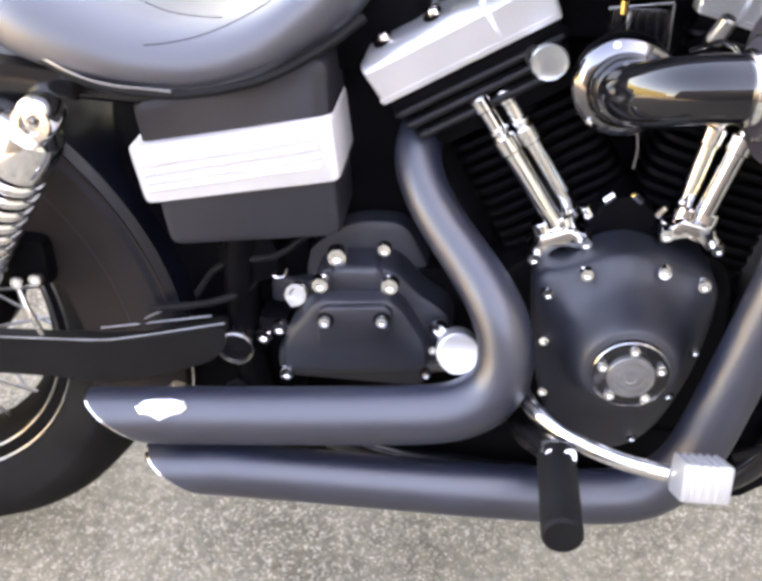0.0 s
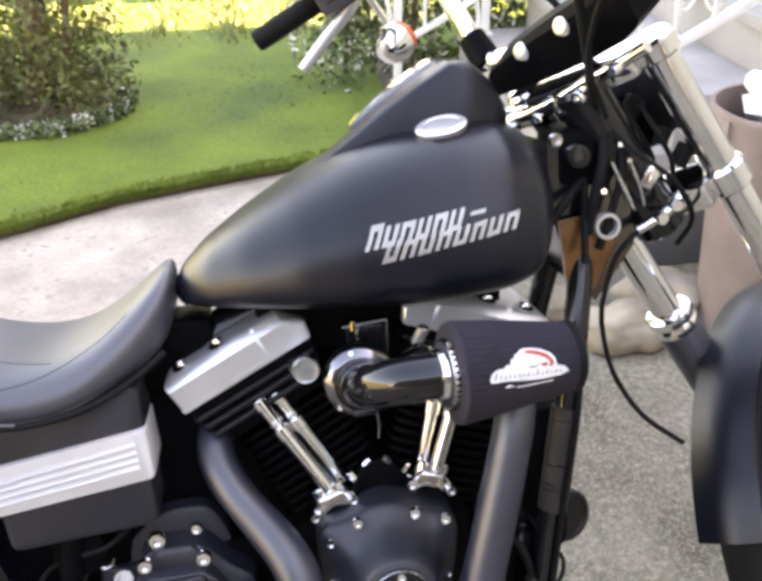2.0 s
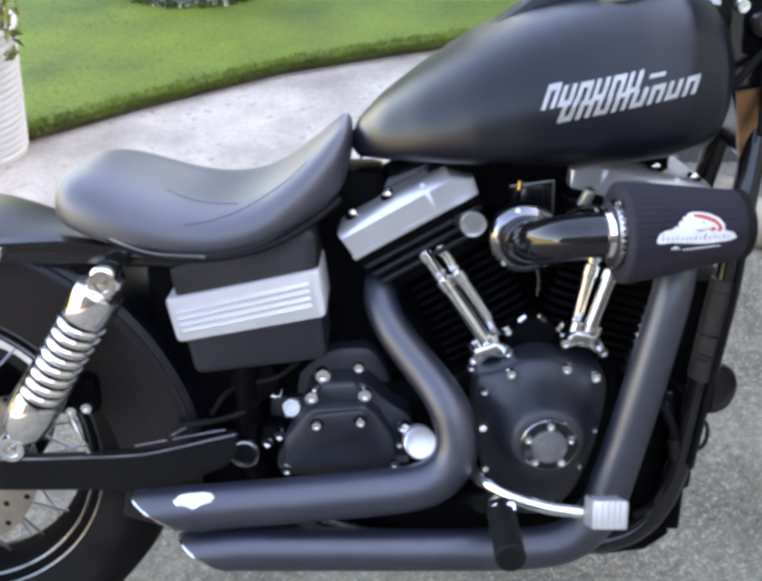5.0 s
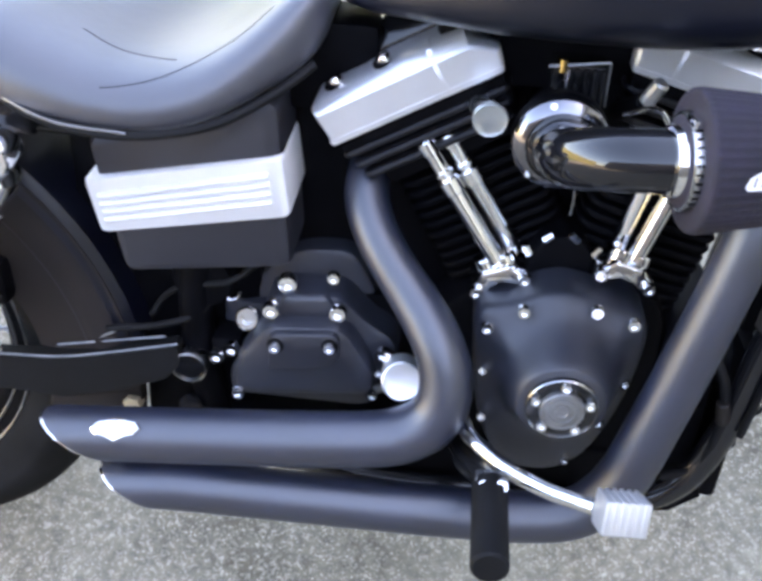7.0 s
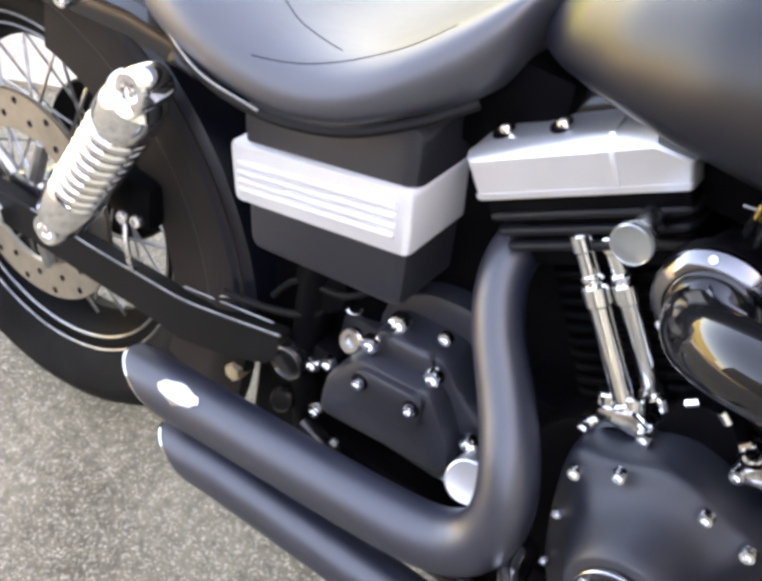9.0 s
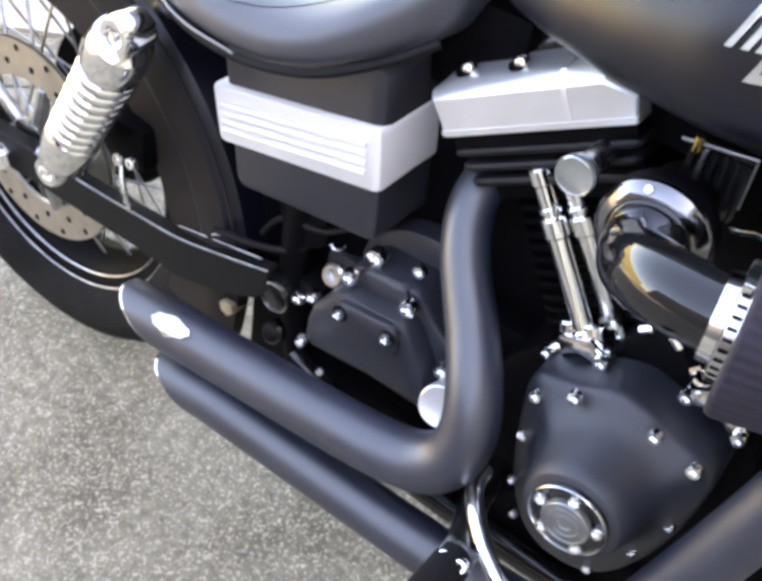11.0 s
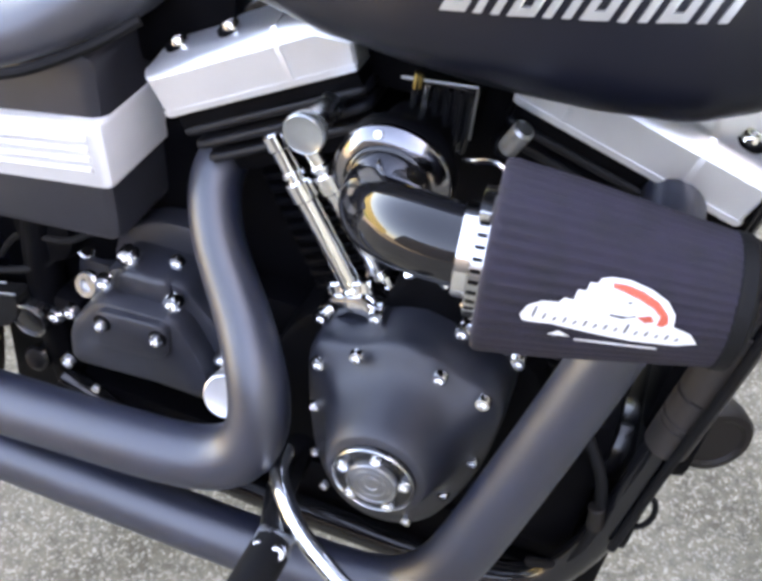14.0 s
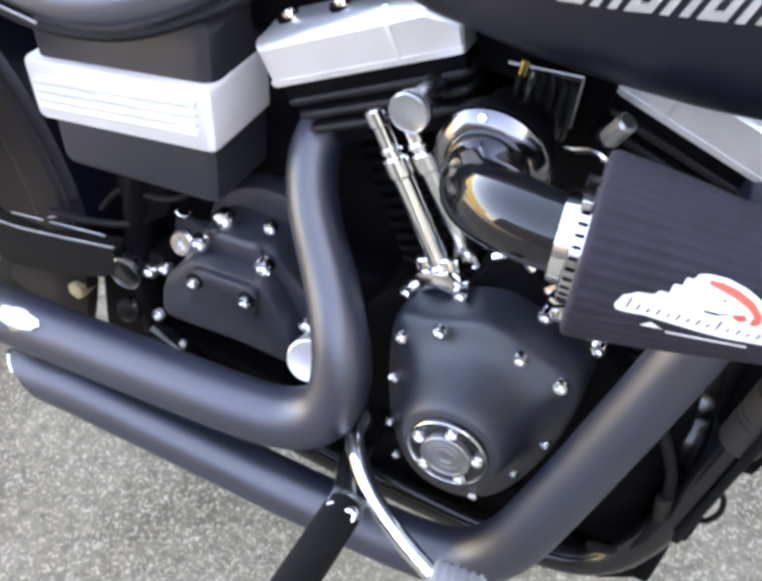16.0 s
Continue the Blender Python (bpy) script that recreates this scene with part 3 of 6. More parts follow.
    for k in range(5):
        a = radians(90 + 72 * k)
        bolt((cx + 0.0266 * math.cos(a), -0.1915, cz + 0.0266 * math.sin(a)), ring, 0.82)
    return ob


cam_cover()


# gearbox side cover
def gearbox():
    ol = rounded([(-0.334, 0.338), (-0.332, 0.378), (-0.305, 0.402), (-0.298, 0.444), (-0.286, 0.474), (-0.212, 0.478), (-0.190, 0.452), (-0.152, 0.428), (-0.152, 0.38), (-0.178, 0.336)], 0.018)
    ob = part("gearbox_cover", slab(ol, 0.05, -0.090, 0.008), WRINKLE, bike, "matte black gearbox cover")
    back = rounded([(-0.335, 0.36), (-0.335, 0.42), (-0.300, 0.478), (-0.262, 0.505), (-0.205, 0.508), (-0.180, 0.46), (-0.16, 0.36)], 0.02)
    part("gearbox_shell", slab(back, 0.05, -0.046, 0.008), WRINKLE, ob, "black upper gearbox shell")
    face = rounded([(-0.322, 0.356), (-0.322, 0.400), (-0.296, 0.442), (-0.284, 0.451), (-0.214, 0.456), (-0.200, 0.446), (-0.176, 0.405), (-0.172, 0.372)], 0.014, 5)
    part("cover_bulge", slab(face, -0.08, -0.1150, 0.012), WRINKLE, ob)
    pad = rounded([(-0.284, 0.401), (-0.284, 0.441), (-0.278, 0.446), (-0.219, 0.452), (-0.211, 0.446), (-0.210, 0.422), (-0.220, 0.410)], 0.007, 5)
    part("release_cover", slab(pad, -0.09, -0.1210, 0.0025), WRINKLE, ob, "thin release cover")
    for x, z in ((-0.2765, 0.433), (-0.2205, 0.438)):
        # flat near-black disc in place of a recess and its shade
        part("recess_shade", turned([(0.0088, -0.004), (0.0088, 0.0006), (0.008, 0.0012), (0.001, 0.0012)], (x, -0.1210, z), FWD, 24), FINS, ob, "dark disc for the shade in the bolt recess")
    up = rounded([(-0.284, 0.446), (-0.276, 0.476), (-0.224, 0.480), (-0.210, 0.450)], 0.012)
    part("upper_step", slab(up, -0.06, -0.0945, 0.008, 0.97), WRINKLE, ob)
    for x, y, z, s in ((-0.284, -0.096, 0.462, 1.15), (-0.2155, -0.096, 0.466, 1.2), (-0.2765, -0.1212, 0.433, 0.8), (-0.2205, -0.1212, 0.438, 0.8), (-0.166, -0.097, 0.419, 1.1),
                       (-0.344, -0.092, 0.393, 1.1), (-0.328, -0.090, 0.403, 1.1), (-0.316, -0.120, 0.368, 0.9), (-0.176, -0.095, 0.362, 0.85), (-0.270, -0.074, 0.483, 1.35), (-0.2235, -0.074, 0.493, 0.9),
                       (-0.290, -0.118, 0.340, 0.6)):
        bolt((x, y - 0.001, z), ob, s * 1.25)
    part("fill_plug", turned([(0.0130, 0.0), (0.0130, 0.007), (0.011, 0.009), (0.0065, 0.009), (0.0055, 0.004), (0.001, 0.004)], (-0.3105, -0.084, 0.4385), (-0.1, -1, 0.38), 24), DULL_CHROME, ob, "chrome socket plug")
    part("pivot_boss", block(-0.352, -0.320, -0.091, -0.02, 0.384, 0.412, 0.008), FINS, ob, "black cable end boss")
    part("clutch_arm_boss", block(-0.345, -0.27, -0.058, 0.0, 0.395, 0.44, 0.012), WRINKLE, ob)
    part("oil_cap", turned([(0.0205, -0.035), (0.021, 0.0), (0.0205, 0.0035), (0.019, 0.0045), (0.0170, 0.0035), (0.001, 0.004)], (-0.1445, -0.138, 0.4165), (0.05, -1, 0.42), 36), ALU, ob, "polished round oil cap")
    bolt((-0.170, -0.096, 0.392), ob, 0.8)
    part("drain_tab", block(-0.176, -0.158, -0.094, -0.060, 0.362, 0.372, 0.002), BRUSHED, ob, "small grey metal tab")
    return ob


gearbox()


# pushrod tubes and tappet blocks
def pushrod(low, high):
    a, b = Vector(low), Vector(high)
    ob = part("pushrod_tube", rod(a, a.lerp(b, 0.62), 0.0092, seg=18), CHROME, bike, "chrome pushrod tube")
    part("lower_seat", rod(a, a.lerp(b, 0.05), 0.0112, seg=18), CHROME, ob)
    part("keeper", rod(a.lerp(b, 0.60), a.lerp(b, 0.72), 0.0112, seg=18), CHROME, ob)
    part("upper_tube", rod(a.lerp(b, 0.70), a.lerp(b, 0.92), 0.0078, seg=18), CHROME, ob)
    part("washer", rod(a.lerp(b, 0.74), a.lerp(b, 0.78), 0.0098, seg=18), CHROME, ob)
    part("upper_seat", rod(a.lerp(b, 0.90), b, 0.0095, seg=18), CHROME, ob)
    return ob


for lo, hi in (((-0.058, -0.080, 0.526), (-0.1430, -0.073, 0.6510)), ((-0.044, -0.055, 0.532), (-0.1235, -0.067, 0.6585)),
               ((0.066, -0.078, 0.526), (0.1080, -0.070, 0.6670)), ((0.053, -0.058, 0.524), (0.0800, -0.064, 0.6750))):
    pushrod(lo, hi)


def tappet(cx, cz, tilt):
    m = pose(cx, -0.081, cz, 0, tilt, 0) @ Matrix.Diagonal((0.98, 1.0, 1.0, 1))
    shape = rounded([(-0.031, -0.012), (-0.022, -0.0135), (-0.012, -0.0065), (0.0, -0.0045), (0.012, -0.0065), (0.022, -0.0135), (0.031, -0.012), (0.0315, -0.002), (0.022, 0.002), (0.016, 0.010), (-0.016, 0.010), (-0.022, 0.002), (-0.0315, -0.002)], 0.003, 3)
    bm = slab(shape, 0.030, -0.012, 0.004)
    for sx in (-0.010, 0.010):
        rod((sx, 0.004, 0.0), (sx, 0.006, 0.019), 0.0120, seg=18, bm=bm)
    bmesh.ops.transform(bm, matrix=m, verts=bm.verts)
    ob = part("tappet_block", bm, CHROME, bike, "chrome tappet block")
    for sx in (-0.0255, 0.0255):
        p = m @ Vector((sx, -0.0125, -0.0065))
        bolt(tuple(p), ob, 1.1)
    return ob


tappet(-0.0590, 0.519, -23)
tappet(0.0640, 0.537, 14)

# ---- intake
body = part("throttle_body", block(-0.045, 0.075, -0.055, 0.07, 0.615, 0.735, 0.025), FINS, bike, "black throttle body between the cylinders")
# three added near-black blocks fill shaded gaps where ground would show through
part("cylinder_gap_fill", block(-0.075, 0.135, 0.005, 0.075, 0.50, 0.71, 0.02), FINS, bike, "near-black filler for the shaded gap between the cylinders")
part("under_tank_fill", block(-0.14, 0.16, -0.055, 0.055, 0.70, 0.80, 0.015), FINS, bike, "near-black filler for the shade under the tank")
part("seat_gap_fill", block(-0.29, -0.19, -0.040, 0.040, 0.655, 0.745, 0.015), FINS, bike, "near-black filler for the shaded gap between seat and tank")
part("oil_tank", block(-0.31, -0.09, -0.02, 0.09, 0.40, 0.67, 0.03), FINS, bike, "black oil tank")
# added near-black block keeps the gap behind the gearbox dark
part("pivot_gap_fill", block(-0.440, -0.31, -0.058, 0.06, 0.215, 0.392, 0.012), FINS, bike, "near-black filler for the dark gap behind the gearbox")
plate = part("intake_plate", turned([(0.028, -0.05), (0.030, -0.012), (0.0410, -0.006), (0.0418, 0.0), (0.0410, 0.006), (0.039, 0.009), (0.030, 0.016), (0.001, 0.016)], (-0.027, -0.130, 0.689), FWD, 56), FINS, bike, "gloss black intake plate")
part("intake_trim", turned([(0.0400, 0.0), (0.0415, 0.002), (0.0412, 0.0038), (0.0402, 0.005), (0.0318, 0.0120), (0.0308, 0.0120), (0.0305, 0.006)], (-0.027, -0.140, 0.689), FWD, 56), BLACK_CHROME, plate, "dark chrome bezel")
for ang in (108, 228, 348):
    bolt((-0.027 + 0.0362 * math.cos(radians(ang)), -0.1478, 0.689 + 0.0362 * math.sin(radians(ang))), plate, 0.5, (0.6 * math.cos(radians(ang)), -1, 0.6 * math.sin(radians(ang))))
elbow = part("intake_elbow", tube([(-0.026, -0.140, 0.689), (-0.026, -0.168, 0.693), (-0.018, -0.194, 0.701), (0.000, -0.216, 0.712), (0.022, -0.227, 0.7185), (0.056, -0.2320, 0.7232)],
                                  lambda t: 0.0268 - 0.0028 * t, 40, 0.005), GLOSS, bike, "gloss black intake elbow")
part("elbow_ring", turned([(0.0262, 0.0), (0.0290, 0.0015), (0.0296, 0.0035), (0.0288, 0.0060), (0.0262, 0.0075)], (-0.0268, -0.1500, 0.6905), (0, -1, 0.12), 48), GLOSS, elbow, "gloss black seating ring")
CONE_A, CONE_B = Vector((0.0515, -0.2325, 0.7230)), Vector((0.1985, -0.2154, 0.7295))
cw = (CONE_B - CONE_A).normalized()
part("hose_clamp", turned([(0.0240, 0.0), (0.0275, 0.0010), (0.0280, 0.0085), (0.0240, 0.0095)], CONE_A - cw * 0.0125, cw, 40), CHROME, elbow, "chrome hose clamp")
filt = bmesh.new()
rings = []
for s, r in ((-0.010, 0.0236), (-0.004, 0.0245), (-0.0036, 0.0345), (0.0036, 0.0350), (0.0040, 0.0500), (0.0046, 0.0528), (0.0062, 0.0540), (0.010, 0.0540), (0.026, 0.0522), (0.05, 0.0494), (0.10, 0.0420), (0.132, 0.0374), (0.138, 0.0366), (0.142, 0.034), (0.143, 0.017)):
    side = cw.orthogonal().normalized()
    oth = cw.cross(side)
    q = CONE_A + cw * s
    ring = []
    for j in range(144):
        a = 2 * math.pi * j / 144
        rr = r * (1 + (0.011, 0.011, -0.020)[j % 3] * (1 if 0.008 < s < 0.135 else 0))
        ring.append(q + rr * (math.cos(a) * side + math.sin(a) * oth))
    rings.append(ring)
add_loft(filt, rings)
air_filter = part("air_filter", filt, GAUZE, bike, "black pleated cone air filter", angle=80)
band = part("band_clamp", turned([(0.0345, 0.0), (0.0372, 0.0006), (0.0374, 0.0072), (0.0350, 0.0078)], CONE_A - cw * 0.0036, cw, 48), DULL_CHROME, air_filter, "worm-drive band clamp")
up0 = cw.cross(Vector((0, -1, 0))).normalized()
out0 = up0.cross(cw).normalized()
out0 = out0 if out0.y < 0 else -out0
for k in range(22):
    t = radians(-110 + 10 * k)
    o = math.cos(t) * out0 + math.sin(t) * up0
    mm = Matrix((cw, o.cross(cw), o)).transposed().to_4x4()
    mm.translation = CONE_A + cw * 0.0003 + o * 0.0373
    part("slot", block(-0.0026, 0.0026, -0.0011, 0.0011, -0.0004, 0.0003, 0.0001, m=mm), FINS, band)
mm = Matrix((cw, Vector((0, 0, 1)).cross(cw), Vector((0, 0, 1)))).transposed().to_4x4()
mm.translation = CONE_A + cw * 0.0003 + Vector((0, -0.010, 0.0365))
part("worm_housing", block(-0.0045, 0.0045, -0.009, 0.009, -0.003, 0.003, 0.0012, m=mm), CHROME, band, "bright screw housing")
part("end_cap", turned([(0.0374, 0.0), (0.0386, 0.001), (0.0380, 0.008), (0.034, 0.0115), (0.020, 0.013), (0.001, 0.013)], CONE_A + cw * 0.1325, cw, 48), RUBBER, air_filter, "black rubber end cap")


def on_cone(s, a, lift=0.0):
    """A place on the filter: s metres from its wide end, a degrees round it (0 faces sideways, positive up)."""
    side = Vector((0, -1, 0)) - cw * Vector((0, -1, 0)).dot(cw)
    side.normalize()
    up = side.cross(cw)
    up = -up if up.z < 0 else up
    s = 0.027 + (s - 0.028) * 0.83
    r = 0.0556 - 0.138 * s + lift
    return CONE_A + cw * s + r * (math.cos(radians(a)) * side + math.sin(radians(a)) * up)


def print_at(x, y):
    """Place on the filter of a spot in the emblem's own drawing."""
    base = 330 + (x - 135) * 0.194
    return 0.028 + (x - 135) * 0.0001375, 7 - 8 * (x - 135) / 800 + (base - y) * 0.172


def printed(name, pts, material, lift, label=""):
    bm = bmesh.new()
    bm.faces.new([bm.verts.new((x, y, 0)) for x, y in pts])
    bmesh.ops.triangulate(bm, faces=bm.faces[:])
    bmesh.ops.subdivide_edges(bm, edges=bm.edges[:], cuts=3, use_grid_fill=True)
    for v in bm.verts:
        sa = print_at(v.co.x, v.co.y)
        v.co = on_cone(sa[0], sa[1], lift)
    return part(name, bm, material, air_filter, label)


printed("emblem", [(135, 335), (160, 300), (220, 286), (290, 292), (318, 304), (312, 276), (352, 284), (362, 248), (398, 252), (408, 222), (440, 226), (455, 207), (500, 203), (580, 212), (680, 245), (760, 290), (805, 345), (810, 396),
                   (862, 418), (892, 430), (935, 485), (850, 494), (760, 482), (650, 467), (520, 437), (400, 407), (280, 377), (200, 367), (150, 357)], WHITE_PRINT, 0.0016, "white winged emblem")
printed("emblem_arc", [(505, 222), (565, 228), (645, 252), (722, 292), (774, 345), (783, 380), (758, 396), (733, 386), (742, 352), (700, 316), (632, 282), (562, 256), (510, 240)], RED_PRINT, 0.0022, "red arc")
printed("emblem_beak", [(640, 352), (700, 346), (722, 372), (682, 378)], RED_PRINT, 0.0022, "red beak")
printed("emblem_mark", [(580, 290), (612, 292), (600, 302)], DARK_PRINT, 0.0022)
printed("emblem_mark", [(520, 338), (600, 350), (640, 344), (632, 352), (580, 358), (524, 346)], DARK_PRINT, 0.0022)
for k in range(15):
    x = 185 + 46 * k
    y = 336 + 0.185 * (x - 185)
    h = 40 if k in (0, 9) else (22 if k % 2 else 15)
    printed("emblem_bar", [(x, y + 8), (x + 10, y + 10), (x + 22, y - h + 9), (x + 12, y - h + 6)], DARK_PRINT, 0.0022)
printed("emblem_line", [(400, 450), (770, 508), (768, 518), (398, 459)], WHITE_PRINT, 0.0016, "thin white line")
printed("emblem_mark", [(275, 425), (320, 408), (380, 441)], WHITE_PRINT, 0.0016, "small white triangle")

# chrome knob on its stalk between the cylinders
knob = part("mount_stalk", rod((-0.089, -0.147, 0.708), (-0.097, -0.065, 0.688), 0.0098, seg=20), DULL_CHROME, bike, "satin engine mount stalk")
part("stalk_cap", turned([(0.013, -0.010), (0.0152, -0.002), (0.0152, 0.0015), (0.014, 0.003), (0.0128, 0.0022), (0.001, 0.0026)], (-0.089, -0.148, 0.708), FWD, 32), PUSH_BAR, knob, "round grey cap")
stud = part("mount_stalk", rod((0.040, -0.119, 0.722), (0.049, -0.126, 0.744), 0.0072, seg=18, chamfer=0.002), BRUSHED, bike, "satin engine mount stud")
part("stud_foot", rod((0.030, -0.060, 0.690), (0.041, -0.120, 0.724), 0.0090, seg=16), FINS, stud, "black stud foot")

# coil and choke gear behind the intake
coil = part("ignition_coil", block(-0.037, 0.010, -0.088, 0.03, 0.688, 0.739, 0.004), FRAME, bike, "black ribbed ignition coil")
for i in range(6):
    part("coil_rib", block(-0.034 + 0.0078 * i, -0.0305 + 0.0078 * i, -0.094, -0.085, 0.692, 0.737, 0.001), DULL_CHROME if i == 1 else FRAME, coil)
part("coil_bracket", rod((-0.042, -0.098, 0.740), (0.010, -0.096, 0.7465), 0.0012, seg=8), BRUSHED, coil, "plated bracket")
part("coil_bracket", rod((0.010, -0.096, 0.745), (0.011, -0.096, 0.707), 0.0009, seg=8), BRUSHED, coil, "thin plated leg")
part("coil_screw", rod((-0.030, -0.100, 0.736), (-0.030, -0.100, 0.748), 0.0034, seg=10), BRASS, coil, "brass screw")
part("vent_hose", tube([(0.018, -0.146, 0.722), (0.026, -0.152, 0.727), (0.036, -0.156, 0.733), (0.046, -0.158, 0.731), (0.054, -0.158, 0.720)], 0.0019, 8, 0.004), CHROME, bike, "bright braided hose loop")


part("throttle_wire", tube([(-0.006, -0.112, 0.640), (-0.003, -0.111, 0.624), (-0.004, -0.110, 0.606)], 0.0008, 6), BRUSHED, bike, "short thin wire")


# ---- exhaust
def pipe(name, pts, radius, slash, label):
    line = spline(pts, 0.008)
    for _ in range(9):
        line = [line[0]] + [line[i - 1] * 0.25 + line[i] * 0.5 + line[i + 1] * 0.25 for i in range(1, len(line) - 1)] + [line[-1]]
    rings = rings_along(line, radius, 36)
    r = radius(1.0)
    # slanted mouth: top reaches further back
    end = line[-1]
    last = []
    for p in rings[-1]:
        d = p - end
        last.append(p + Vector((-1, 0, -0.1)) * (d.z + r) * slash)
    rings[-1] = last
    bm = bmesh.new()
    add_loft(bm, rings, cap=False)
    ob = part(name, bm, PIPE, bike, label, angle=60)
    inner = []
    c = sum((Vector(p) for p in last), Vector()) / len(last)
    for s, dx in ((1.0, 0.0), (1.0, -0.003), (0.93, -0.004), (0.90, 0.0), (0.88, 0.05)):
        inner.append([c + (p - c) * s + Vector((dx, 0, 0)) for p in last])
    part("pipe_tip", loft(inner, cap=False), CHROME, ob, "bright slash-cut pipe mouth")
    part("pipe_bore", loft([[c + (p - c) * 0.885 + Vector((0.03, 0, 0)) for p in last], [c + (p - c) * 0.5 + Vector((0.08, 0, 0)) for p in last]]), FINS, ob, "dark bore")
    return ob


PIPE_R = 0.0282
upper = pipe("exhaust_pipe", [(-0.184, -0.01, 0.622), (-0.198, -0.056, 0.586), (-0.176, -0.094, 0.546), (-0.139, -0.125, 0.509), (-0.109, -0.157, 0.476), (-0.0985, -0.169, 0.440),
                              (-0.106, -0.176, 0.404), (-0.139, -0.181, 0.381), (-0.190, -0.185, 0.374), (-0.30, -0.185, 0.362), (-0.426, -0.184, 0.3495)],
             lambda t: 0.0222 + 0.0060 * min(1, max(0, (t - 0.22) / 0.28)), 1.3, "matte black upper exhaust pipe")
lower = pipe("exhaust_pipe", [(0.150, -0.05, 0.700), (0.158, -0.11, 0.680), (0.150, -0.150, 0.640), (0.128, -0.165, 0.540), (0.102, -0.174, 0.425), (0.080, -0.182, 0.348), (0.048, -0.187, 0.308),
                              (0.0, -0.189, 0.296), (-0.10, -0.191, 0.294), (-0.25, -0.191, 0.2935), (-0.376, -0.191, 0.293)],
             lambda t: 0.0220 + 0.0044 * min(1, t / 0.45), 1.3, "matte black lower exhaust pipe")
bm = bmesh.new()
pts = [(0.026, 0.0), (0.021, 0.006), (0.012, 0.008), (0.004, 0.0105), (-0.004, 0.0105), (-0.012, 0.008), (-0.021, 0.006), (-0.026, 0.0),
       (-0.020, -0.006), (-0.010, -0.008), (0.0, -0.0125), (0.010, -0.008), (0.020, -0.006)]


def on_pipe(dx, dh, lift):
    a = radians(52) + dh / PIPE_R
    c = Vector((-0.422 + dx, -0.1842, 0.350 + 0.1 * dx))
    return c + (PIPE_R + lift) * Vector((0, -math.cos(a), math.sin(a)))


add_loft(bm, [[on_pipe(x, h, -0.001) for x, h in pts], [on_pipe(x, h, 0.0022) for x, h in pts], [on_pipe(x * 0.92, h * 0.9, 0.003) for x, h in pts]])
part("pipe_badge", bm, CHROME, upper, "small bright winged badge", smooth=False)

# ---- swing arm, rear wheel, fender, shock
AXLE = Vector((-0.803, 0, 0.339))


